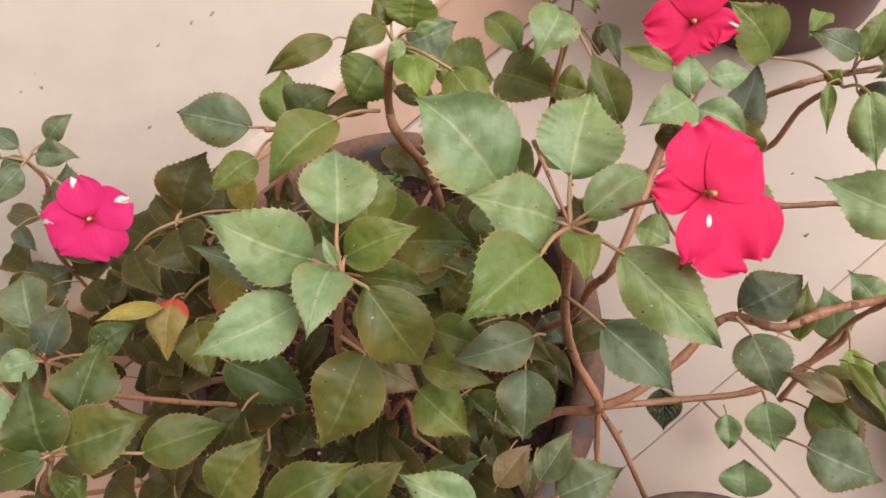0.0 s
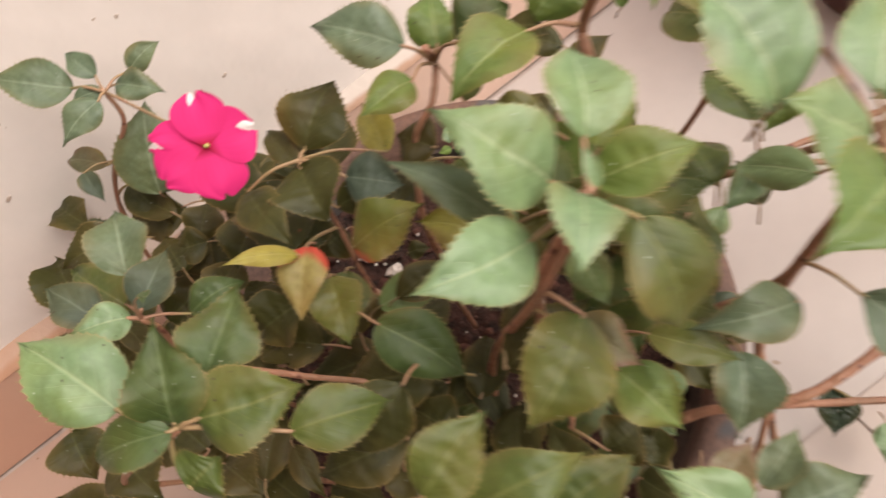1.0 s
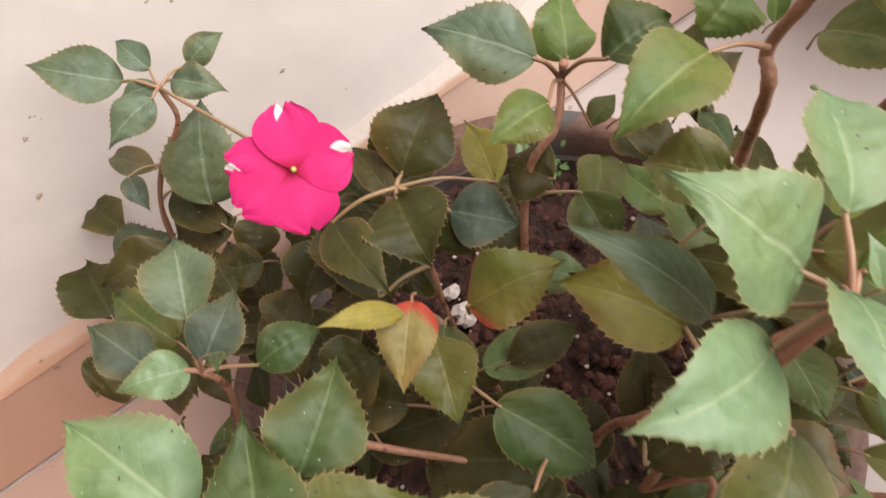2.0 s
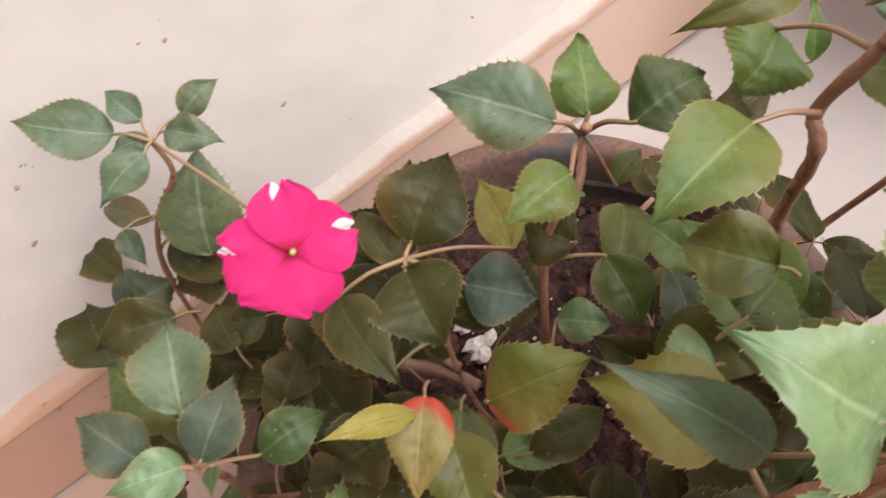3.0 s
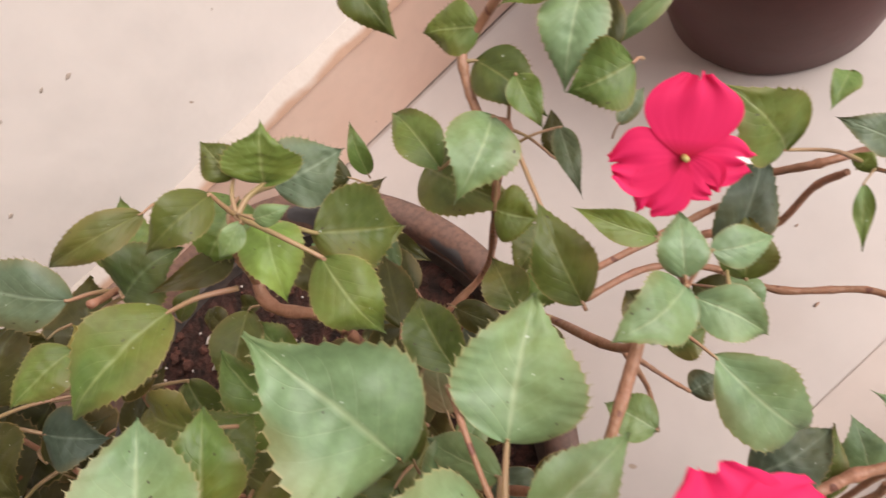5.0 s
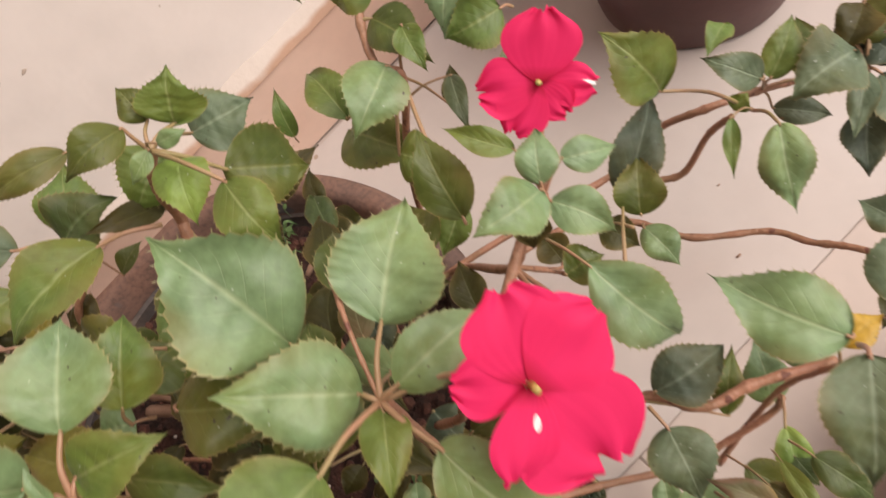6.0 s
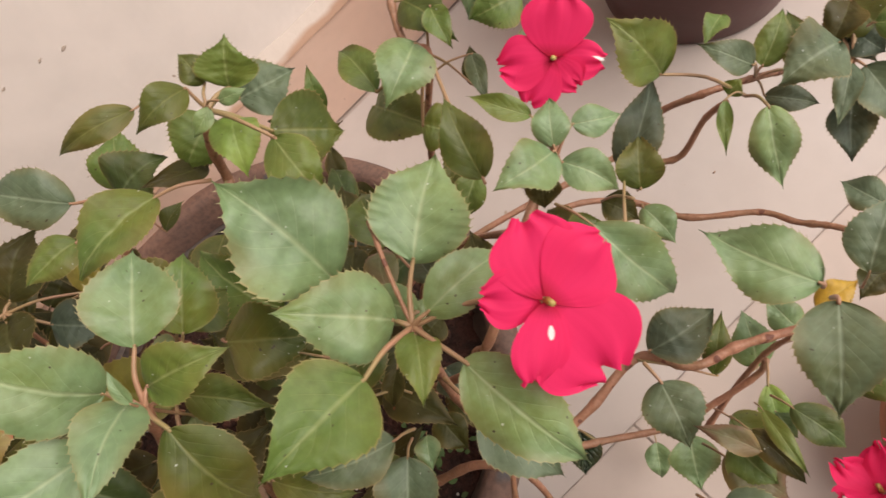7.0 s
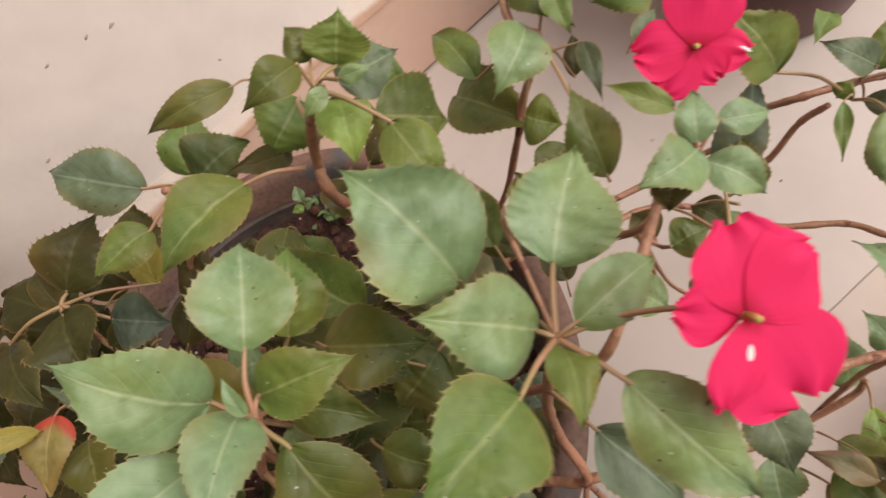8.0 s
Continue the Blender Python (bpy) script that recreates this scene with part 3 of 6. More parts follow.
def leaf(base, tip, normal, width, kind="g", node_at=None, fold=0.36, droop=0.12, twist=0.0, loose=False):
    """An ovate toothed blade from base to tip, folded along its midrib and bent down, with its petiole from node_at."""
    base, tip = Vector(base), Vector(tip)
    ax = tip - base
    length = ax.length
    ax.normalize()
    nz = Vector(normal)
    nz = (nz - ax * nz.dot(ax)).normalized()
    sx = ax.cross(nz)
    bm = bmesh.new()
    uvl = bm.loops.layers.uv.new("UVMap")
    nu, nv = 60, 4
    ph = rnd.random() * 6
    wave = rnd.uniform(0.04, 0.12)
    droop *= rnd.uniform(0.7, 1.6)
    fold = fold * rnd.uniform(0.6, 1.5)
    hook = rnd.uniform(-0.02, 0.09)
    curl = rnd.uniform(-0.06, 0.16)
    skew = rnd.uniform(-0.04, 0.04)
    widest, heel, point = rnd.uniform(0.31, 0.40), rnd.uniform(0.46, 0.68), rnd.uniform(1.15, 1.65)
    rows, uvs = [], {}
    for i in range(nu + 1):
        u = i / nu
        # ovate outline with a drawn-out tip
        if u < widest:
            prof = math.sin(math.pi / 2 * u / widest) ** heel
        else:
            q = (u - widest) / (1 - widest)
            prof = max(0.0, math.cos(math.pi / 2 * q)) ** point
        half = width / 2 * max(prof, 0.012)
        tooth = 0.0
        if 0.08 < u < 0.97:
            tooth = 0.023 * width * ((i % 4) / 3 - 0.35) * min(1.0, prof * 1.8) * (1 + 0.6 * noise.noise(((i // 4) * 1.7, ph, 0.5)))
        row = []
        for j in range(-nv, nv + 1):
            s = j / nv
            w = half * s
            p = base + ax * (length * u) + sx * (w + skew * length * math.sin(math.pi * u))
            if abs(j) == nv:
                p += sx * tooth * s + ax * (0.9 * max(0.0, tooth))
            h = fold * abs(w) * (1.0 - 0.45 * abs(s))
            h += droop * length * (1.0 - (2 * u - 1) ** 2)
            h += wave * width * math.sin(u * 9 + ph + (2.0 if s > 0 else 0.0)) * s * s
            h += (0.045 if kind == "w" else 0.009) * width * math.sin((u * 7.0 - abs(s) * 2.6) * 2 * math.pi) * (1 - abs(s)) * (abs(s) > 0)
            h -= hook * length * max(0.0, u - 0.6) ** 2 * 6 + curl * width * abs(s) ** 3 * prof
            h += 0.06 * width * noise.noise((u * 3 + ph, s * 2, ph * 3)) + 0.025 * width * noise.noise((u * 8 + ph, s * 5, ph * 3))
            h += twist * w
            vtx = bm.verts.new(p + nz * h)
            uvs[vtx] = (u, s)
            row.append(vtx)
        rows.append(row)
    for p, q in zip(rows, rows[1:]):
        for k in range(2 * nv):
            fc = bm.faces.new((p[k], p[k + 1], q[k + 1], q[k]))
            for lp in fc.loops:
                lp[uvl].uv = uvs[lp.vert]
    # a fine pale bristle on each tooth
    for i in range(7, nu - 2, 4):
        for j, s in ((0, -1), (2 * nv, 1)):
            p = rows[i][j].co
            out = sx * (s * 0.027 * width) + ax * (0.022 * width) + nz * (0.008 * width)
            tri = [bm.verts.new(p - ax * 0.006 * width), bm.verts.new(p + ax * 0.006 * width), bm.verts.new(p + out)]
            fc = bm.faces.new(tri if s > 0 else tri[::-1])
            for lp in fc.loops:
                lp[uvl].uv = (i / nu, s)
    if node_at is not None:
        root = rows[0][nv].co.copy()
        inside = rows[2][nv].co.copy()
        nd = Vector(node_at)
        thick = min(0.00085, 0.026 * width + 0.0003)
        if loose:
            # the petiole runs back to the nearest stem, or ends as a short stalk out of sight below the blade
            near = min(STEM_LINE, key=lambda q: (q - root).length + max(0.0, q.z - root.z) - 0.3 * max(-0.02, (root - q).dot(ax)))
            if (near - root).length < 0.022 and near.z < root.z + 0.002:
                nd = near
            else:
                nd, thick = root - ax * 0.16 * length - nz * 0.40 * length, thick * 0.7
        midp = (nd + root) / 2 + Vector((0, 0, 0.12 * (root - nd).length))
        tube(bm, spline([nd, midp, root, inside], 5), thick * 1.15, thick * 0.62, 6, index=1)
    return planted(part("leaf", bm, (LEAF[kind], PETIOLE), label=LEAF_LABEL.get(kind, "")))


def stem(points, r0, r1, knots=0.25, mat=None, label=""):
    bm = bmesh.new()
    line = spline(points, 10)
    STEM_LINE.extend(line[3:])
    tube(bm, line, r0, r1, 9, knots, seed=len(bpy.data.objects) * 0.37)
    return planted(part("stem", bm, mat or BARK, label=label))


def flower(centre, normal, size, turn=0.0, blotches=(), petals=((0, 1.0), (72, 0.95), (144, 0.95), (216, 0.95), (288, 1.0)), stalk=None, cup=0.12, narrow=0.84, tone="rose", ruffle=0.03, mark=None):
    """Flat five-lobed flower of overlapping notched petals round a small green-yellow centre."""
    c, nz = Vector(centre), Vector(normal).normalized()
    ex = Vector((1, 0, 0)) - nz * nz.x
    ex.normalize()
    ey = nz.cross(ex)
    bm = bmesh.new()
    if stalk is not None:
        tube(bm, spline([Vector(stalk), Vector(stalk) * 0.45 + c * 0.55 - nz * 0.012, c - nz * 0.009, c - nz * 0.002], 5), 0.0008, 0.0007, 6)
    bmesh.ops.create_icosphere(bm, subdivisions=1, radius=0.0016, matrix=Matrix.Translation(c - nz * 0.002))
    head = planted(part("flower", bm, PETIOLE))
    for k, (ang, rel, *slim) in enumerate(petals):
        a = radians(ang + turn)
        ax = ex * math.cos(a) + ey * math.sin(a)
        sx = nz.cross(ax)
        ln = size / 2 * rel
        bm = bmesh.new()
        uvl = bm.loops.layers.uv.new("UVMap")
        nu, nv, rows, uvs = 18, 7, [], {}
        ph = rnd.random() * 6
        for i in range(nu + 1):
            u = i / nu
            row = []
            for j in range(-nv, nv + 1):
                s = j / nv
                along = u - 0.085 * u ** 5 * math.exp(-(s / 0.22) ** 2) - ruffle * u * noise.noise((s * 3 + ph, u * 2, ph)) - ruffle * u ** 3 * noise.noise((s * 7 + ph, 0.4, ph))
                half = max(0.03, 0.70 * narrow * (slim[0] if slim else 1.0) * math.sin(math.pi * min(1.0, u ** 1.3)) ** 0.55) if u < 1 else 0.2 * narrow
                p = c + ax * (ln * along) + sx * (ln * half * s)
                h = ln * (cup * u * u - 0.16 * u ** 4) + ln * 0.03 * math.sin(s * 4 + ph) * u * u + ln * 0.014 * math.sin(u * 8 + s * 3 + ph) * u - 0.0005 * k
                h += ln * 0.05 * (s if k % 2 else -s) * u + ln * ruffle * u ** 4 * math.sin(s * 9 + ph)
                vtx = bm.verts.new(p + nz * h)
                uvs[vtx] = (u, s)
                row.append(vtx)
            rows.append(row)
        for p, q in zip(rows, rows[1:]):
            for m in range(2 * nv):
                fc = bm.faces.new((p[m], p[m + 1], q[m + 1], q[m]))
                for lp in fc.loops:
                    lp[uvl].uv = uvs[lp.vert]
        pt = part("petal", bm, PETALS[tone][2 if k == mark else int(k in blotches)], None, "deep pink petal with a white blotch" if k in blotches else "")
        pt.parent = head
    bm = bmesh.new()
    tube(bm, [c - nz * 0.001, c + nz * 0.0015, c + nz * 0.0028], 0.0010, 0.0008, 8)
    pt = part("stamen", bm, STAMEN, None, "small yellow-green flower centre")
    pt.parent = head
    return head


# stems
stem([(0.0001, 0.1955, 0.0583), (0.0333, 0.2050, 0.1977), (0.0337, 0.1996, 0.2562), (0.0377, 0.2055, 0.2668), (0.0448, 0.2003, 0.2876), (0.0532, 0.1993, 0.2986)], 0.0022, 0.0017)
stem([(-0.0621, 0.2385, 0.0449), (-0.0591, 0.2405, 0.1070), (-0.0554, 0.2411, 0.0988), (-0.0493, 0.2274, 0.1956), (-0.0321, 0.2379, 0.2345), (-0.0167, 0.2396, 0.2468), (-0.0052, 0.2511, 0.2527), (-0.0098, 0.2389, 0.2734)], 0.0019, 0.0012)
stem([(0.0315, 0.2196, 0.0430), (0.0485, 0.2195, 0.1047), (0.0898, 0.2148, 0.1260), (0.1070, 0.1976, 0.1962), (0.1149, 0.1975, 0.2161), (0.1262, 0.1903, 0.2517), (0.1227, 0.1994, 0.2540), (0.1316, 0.2150, 0.2614), (0.1411, 0.2163, 0.2651), (0.1567, 0.2095, 0.2810)], 0.0017, 0.0015)
stem([(0.0281, 0.2029, 0.0434), (0.0460, 0.2002, 0.1052), (0.0894, 0.1883, 0.1165), (0.1038, 0.1235, 0.2189), (0.1190, 0.1269, 0.2376), (0.1233, 0.1168, 0.2552)], 0.0019, 0.0014)
stem([(-0.0284, 0.1158, 0.0710), (0.0049, 0.0999, 0.1006), (0.0245, 0.0835, 0.1169), (0.0306, 0.1008, 0.1500), (0.0379, 0.1054, 0.1998), (0.0529, 0.1000, 0.2786)], 0.0026, 0.0019)
stem([(0.0245, 0.0835, 0.1169), (0.0428, 0.0763, 0.1203), (0.0715, 0.0733, 0.1247), (0.1044, 0.0734, 0.1299), (0.1190, 0.0531, 0.1293), (0.1399, 0.0453, 0.1290), (0.1690, 0.0290, 0.1295)], 0.0024, 0.0020)
stem([(0.0245, 0.0835, 0.1169), (0.0618, 0.0639, 0.0902), (0.0934, 0.0453, 0.0800), (0.1176, 0.0378, 0.0846), (0.1404, 0.0325, 0.0993), (0.1470, 0.0339, 0.1092)], 0.0019, 0.0016)
stem([(0.0245, 0.0835, 0.1169), (0.0078, 0.0708, 0.0913), (-0.0110, 0.0532, 0.0622)], 0.0016, 0.0012)
stem([(0.0245, 0.0835, 0.1169), (0.0209, 0.0675, 0.0710), (0.0095, 0.0354, 0.0321)], 0.0017, 0.0015)
stem([(-0.0002, 0.1538, 0.0453), (0.0126, 0.1448, 0.1073), (0.0435, 0.1177, 0.1593), (0.0551, 0.1079, 0.1993), (0.0676, 0.0993, 0.2293), (0.1202, 0.1253, 0.2376)], 0.0022, 0.0016)
stem([(-0.1010, 0.1454, 0.0822), (-0.0632, 0.1388, 0.1615), (-0.0428, 0.1417, 0.2210), (-0.0316, 0.1387, 0.2709), (-0.0161, 0.1325, 0.2970)], 0.0019, 0.0014)
stem([(-0.0632, 0.1388, 0.1615), (-0.0444, 0.1274, 0.1913), (-0.0545, 0.1189, 0.1717)], 0.0015, 0.0011)
stem([(-0.1504, 0.2085, 0.2376), (-0.1241, 0.1848, 0.2274), (-0.1005, 0.1651, 0.2121), (-0.1002, 0.1615, 0.1620), (-0.1079, 0.1627, 0.0920)], 0.0012, 0.0011)
stem([(-0.1967, 0.2111, 0.0493), (-0.2030, 0.2116, 0.1267), (-0.2225, 0.2093, 0.2046), (-0.1426, 0.1600, 0.2916)], 0.0015, 0.0011)
stem([(-0.1792, 0.2497, 0.0479), (-0.1842, 0.2524, 0.1102), (-0.2005, 0.2563, 0.1527), (-0.1612, 0.2305, 0.2425), (-0.1576, 0.2289, 0.2624)], 0.0015, 0.0011)
stem([(-0.1633, 0.3179, 0.0300), (-0.1762, 0.3349, 0.1082), (-0.2148, 0.3749, 0.1004), (-0.1902, 0.3771, 0.1800), (-0.1642, 0.3716, 0.2196), (-0.1383, 0.3605, 0.2442), (-0.1330, 0.3622, 0.2620)], 0.0016, 0.0011)
stem([(-0.0922, 0.1435, 0.0820), (-0.0740, 0.1592, 0.1413), (-0.0620, 0.1606, 0.1810), (-0.0515, 0.1493, 0.2211), (-0.0381, 0.1365, 0.2611), (-0.0161, 0.1325, 0.2970)], 0.0019, 0.0015)
stem([(-0.1099, 0.1615, 0.0821), (-0.0849, 0.1647, 0.1214), (-0.0649, 0.1628, 0.1710)], 0.0017, 0.0014)
stem([(-0.0920, 0.2253, 0.0300), (-0.0911, 0.2264, 0.1081), (-0.0917, 0.2260, 0.1503), (-0.0859, 0.2278, 0.2003), (-0.0803, 0.2355, 0.2251), (-0.0742, 0.2491, 0.2575)], 0.0012, 0.0010)
stem([(0.0290, 0.2065, 0.0433), (0.0731, 0.1976, 0.1047), (0.1850, 0.1693, 0.0949), (0.1990, 0.1587, 0.1099), (0.2075, 0.1519, 0.1350), (0.2184, 0.1342, 0.1553), (0.2363, 0.1252, 0.1521), (0.2574, 0.1181, 0.1408), (0.2890, 0.1002, 0.1275)], 0.0020, 0.0016)
stem([(0.1836, 0.1591, 0.0952), (0.1953, 0.1481, 0.1002), (0.2071, 0.1364, 0.1053), (0.2205, 0.1328, 0.1302), (0.2261, 0.1253, 0.1473)], 0.0021, 0.0015)
stem([(0.1175, 0.1774, 0.0961), (0.1537, 0.1688, 0.0855), (0.1782, 0.1481, 0.0755), (0.1914, 0.1177, 0.0740), (0.2175, 0.0900, 0.0762), (0.2229, 0.0708, 0.0816), (0.2303, 0.0522, 0.0888), (0.2361, 0.0181, 0.1010)], 0.0020, 0.0016)
stem([(0.1102, 0.0333, 0.0499), (0.1354, 0.0363, 0.0843), (0.1535, 0.0356, 0.1090), (0.1653, 0.0274, 0.1396)], 0.0016, 0.0012)
stem([(0.0652, 0.1326, 0.2838), (0.0590, 0.1159, 0.2832), (0.0529, 0.1000, 0.2786)], 0.0008, 0.0006)
stem([(0.1038, 0.1235, 0.2189), (0.1187, 0.1274, 0.1674), (0.1187, 0.1210, 0.1776)], 0.0010, 0.0008)
stem([(0.1038, 0.1235, 0.2189), (0.1208, 0.1322, 0.1573), (0.1262, 0.1360, 0.1470)], 0.0010, 0.0008)
stem([(0.1038, 0.1235, 0.2189), (0.1119, 0.1166, 0.1578), (0.1157, 0.1060, 0.1480)], 0.0010, 0.0008)
stem([(0.1038, 0.1235, 0.2189), (0.1024, 0.1132, 0.1882), (0.0942, 0.1008, 0.1986)], 0.0010, 0.0008)


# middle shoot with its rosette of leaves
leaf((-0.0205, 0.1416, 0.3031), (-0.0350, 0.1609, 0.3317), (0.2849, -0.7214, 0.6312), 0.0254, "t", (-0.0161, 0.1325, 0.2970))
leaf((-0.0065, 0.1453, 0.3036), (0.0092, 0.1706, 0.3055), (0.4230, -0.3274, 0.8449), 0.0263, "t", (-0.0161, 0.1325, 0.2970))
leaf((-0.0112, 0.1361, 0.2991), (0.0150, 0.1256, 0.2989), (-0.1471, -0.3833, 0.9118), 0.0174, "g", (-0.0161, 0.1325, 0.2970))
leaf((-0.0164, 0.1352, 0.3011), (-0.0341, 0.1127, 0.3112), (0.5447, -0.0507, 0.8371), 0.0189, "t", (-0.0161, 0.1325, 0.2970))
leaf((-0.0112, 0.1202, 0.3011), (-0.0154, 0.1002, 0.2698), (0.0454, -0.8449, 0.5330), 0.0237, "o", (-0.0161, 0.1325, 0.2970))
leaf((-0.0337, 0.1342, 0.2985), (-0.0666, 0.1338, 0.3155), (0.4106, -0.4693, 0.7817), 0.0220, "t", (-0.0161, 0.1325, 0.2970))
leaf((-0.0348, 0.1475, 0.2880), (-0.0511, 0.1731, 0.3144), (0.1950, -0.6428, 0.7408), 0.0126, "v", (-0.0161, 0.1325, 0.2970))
leaf((-0.0001, 0.1783, 0.2693), (-0.0127, 0.1992, 0.2672), (-0.2452, -0.2106, 0.9463), 0.0211, "o", (0.0063, 0.1760, 0.2565), loose=True)
leaf((-0.0139, 0.1307, 0.3057), (-0.0111, 0.1390, 0.3125), (0.0672, -0.4519, 0.8895), 0.0045, "t", (-0.0161, 0.1325, 0.2970))
leaf((0.0014, 0.1505, 0.2678), (0.0262, 0.1306, 0.2596), (-0.0235, -0.3928, 0.9193), 0.0250, "o", (-0.0027, 0.1598, 0.2564), loose=True)
leaf((-0.0136, 0.1384, 0.2805), (0.0038, 0.1179, 0.2705), (0.0342, -0.3815, 0.9237), 0.0148, "o", (-0.0161, 0.1325, 0.2970))
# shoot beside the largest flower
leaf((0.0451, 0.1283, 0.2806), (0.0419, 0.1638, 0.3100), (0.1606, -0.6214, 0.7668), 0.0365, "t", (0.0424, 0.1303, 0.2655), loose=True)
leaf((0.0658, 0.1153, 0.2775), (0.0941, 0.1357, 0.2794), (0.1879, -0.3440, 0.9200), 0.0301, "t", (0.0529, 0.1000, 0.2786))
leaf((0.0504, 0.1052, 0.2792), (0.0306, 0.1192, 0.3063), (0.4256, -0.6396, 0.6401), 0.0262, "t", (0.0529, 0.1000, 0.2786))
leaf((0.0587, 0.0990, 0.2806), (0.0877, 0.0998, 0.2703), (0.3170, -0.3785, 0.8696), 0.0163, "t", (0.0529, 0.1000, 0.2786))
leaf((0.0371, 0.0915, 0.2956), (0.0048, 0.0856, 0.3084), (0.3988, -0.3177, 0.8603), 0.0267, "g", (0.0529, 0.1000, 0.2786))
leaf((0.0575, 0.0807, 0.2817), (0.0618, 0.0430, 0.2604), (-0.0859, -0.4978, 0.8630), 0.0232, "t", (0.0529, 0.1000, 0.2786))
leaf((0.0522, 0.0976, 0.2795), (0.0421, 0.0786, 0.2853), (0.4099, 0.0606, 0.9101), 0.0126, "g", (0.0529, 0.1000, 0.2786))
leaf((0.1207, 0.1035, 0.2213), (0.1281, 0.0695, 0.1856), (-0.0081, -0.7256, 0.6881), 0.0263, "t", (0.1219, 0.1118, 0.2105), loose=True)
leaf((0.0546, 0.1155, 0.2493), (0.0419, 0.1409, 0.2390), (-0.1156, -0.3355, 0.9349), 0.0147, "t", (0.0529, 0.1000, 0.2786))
leaf((0.0336, 0.1651, 0.1985), (0.0490, 0.1905, 0.1926), (-0.0836, -0.3804, 0.9210), 0.0204, "d", (0.0315, 0.1655, 0.1866), loose=True)
# leaves below the middle shoot
leaf((0.0443, 0.0844, 0.2235), (0.0484, 0.0499, 0.2055), (-0.0268, -0.4658, 0.8845), 0.0247, "v", (0.0454, 0.0924, 0.2117), loose=True)
leaf((0.0204, 0.0910, 0.2460), (-0.0102, 0.1028, 0.2525), (0.0720, -0.3332, 0.9401), 0.0179, "v", (0.0260, 0.0928, 0.2316), loose=True)
leaf((0.0090, 0.0964, 0.2058), (-0.0116, 0.0757, 0.1988), (-0.0009, -0.3228, 0.9465), 0.0242, "v", (0.0128, 0.1037, 0.1911), loose=True)
leaf((-0.0305, 0.1134, 0.2256), (-0.0257, 0.0865, 0.2146), (0.1256, -0.3545, 0.9266), 0.0223, "g", (-0.0326, 0.1228, 0.2121), loose=True)
leaf((-0.0320, 0.1225, 0.2638), (-0.0660, 0.1067, 0.2590), (0.0684, -0.4217, 0.9041), 0.0273, "o", (-0.0289, 0.1300, 0.2499), loose=True)
leaf((-0.0369, 0.1256, 0.2544), (-0.0260, 0.1045, 0.2448), (0.1323, -0.3567, 0.9248), 0.0175, "b", (-0.0397, 0.1359, 0.2422), loose=True)
leaf((-0.0195, 0.1105, 0.2495), (-0.0017, 0.0887, 0.2394), (0.1031, -0.3480, 0.9318), 0.0130, "o", (-0.0243, 0.1187, 0.2369), loose=True)
leaf((-0.0087, 0.1216, 0.2465), (0.0056, 0.1025, 0.2372), (0.0861, -0.3838, 0.9194), 0.0179, "o", (-0.0127, 0.1303, 0.2343), loose=True)
leaf((-0.0948, 0.1035, 0.2860), (-0.0685, 0.1109, 0.2869), (0.0886, -0.4287, 0.8991), 0.0187, "o", (-0.1039, 0.1054, 0.2745), loose=True)
leaf((-0.0922, 0.0992, 0.2652), (-0.0555, 0.0915, 0.2636), (-0.0167, -0.2763, 0.9609), 0.0189, "o", (-0.1012, 0.1047, 0.2513), loose=True)
leaf((-0.0744, 0.0866, 0.2494), (-0.0449, 0.0858, 0.2493), (-0.0053, -0.2924, 0.9563), 0.0175, "o", (-0.0829, 0.0909, 0.2361), loose=True)
leaf((-0.0321, 0.0557, 0.2523), (-0.0444, 0.0781, 0.2683), (0.2737, -0.4544, 0.8477), 0.0170, "t", (-0.0399, 0.0594, 0.2383), loose=True)
leaf((-0.0307, 0.0680, 0.2024), (-0.0089, 0.0722, 0.2018), (0.0637, -0.1700, 0.9834), 0.0133, "b", (-0.0375, 0.0694, 0.1886), loose=True)
leaf((-0.0164, 0.0607, 0.1922), (0.0085, 0.0680, 0.1914), (0.0238, -0.1510, 0.9882), 0.0136, "v", (-0.0226, 0.0613, 0.1784), loose=True)
leaf((-0.0153, 0.0517, 0.1898), (0.0146, 0.0441, 0.1852), (0.1000, -0.1939, 0.9759), 0.0224, "v", (-0.0212, 0.0549, 0.1769), loose=True)
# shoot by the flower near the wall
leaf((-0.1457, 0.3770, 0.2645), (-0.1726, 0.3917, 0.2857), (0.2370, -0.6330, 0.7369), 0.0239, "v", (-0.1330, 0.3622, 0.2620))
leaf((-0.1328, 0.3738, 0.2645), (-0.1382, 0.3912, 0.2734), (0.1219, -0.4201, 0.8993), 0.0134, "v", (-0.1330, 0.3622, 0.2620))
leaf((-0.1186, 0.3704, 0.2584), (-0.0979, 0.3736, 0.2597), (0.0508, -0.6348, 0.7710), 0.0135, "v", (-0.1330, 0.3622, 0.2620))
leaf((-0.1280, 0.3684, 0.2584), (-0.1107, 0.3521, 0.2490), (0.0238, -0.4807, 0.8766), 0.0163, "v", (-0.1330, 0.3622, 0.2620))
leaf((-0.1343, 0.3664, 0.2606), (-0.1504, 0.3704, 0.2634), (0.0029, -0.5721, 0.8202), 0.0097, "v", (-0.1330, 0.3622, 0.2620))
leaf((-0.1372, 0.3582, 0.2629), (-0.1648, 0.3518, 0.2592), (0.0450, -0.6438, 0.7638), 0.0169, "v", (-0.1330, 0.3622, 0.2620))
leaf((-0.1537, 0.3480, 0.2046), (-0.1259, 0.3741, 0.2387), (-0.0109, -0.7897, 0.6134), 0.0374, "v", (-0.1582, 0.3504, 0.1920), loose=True)
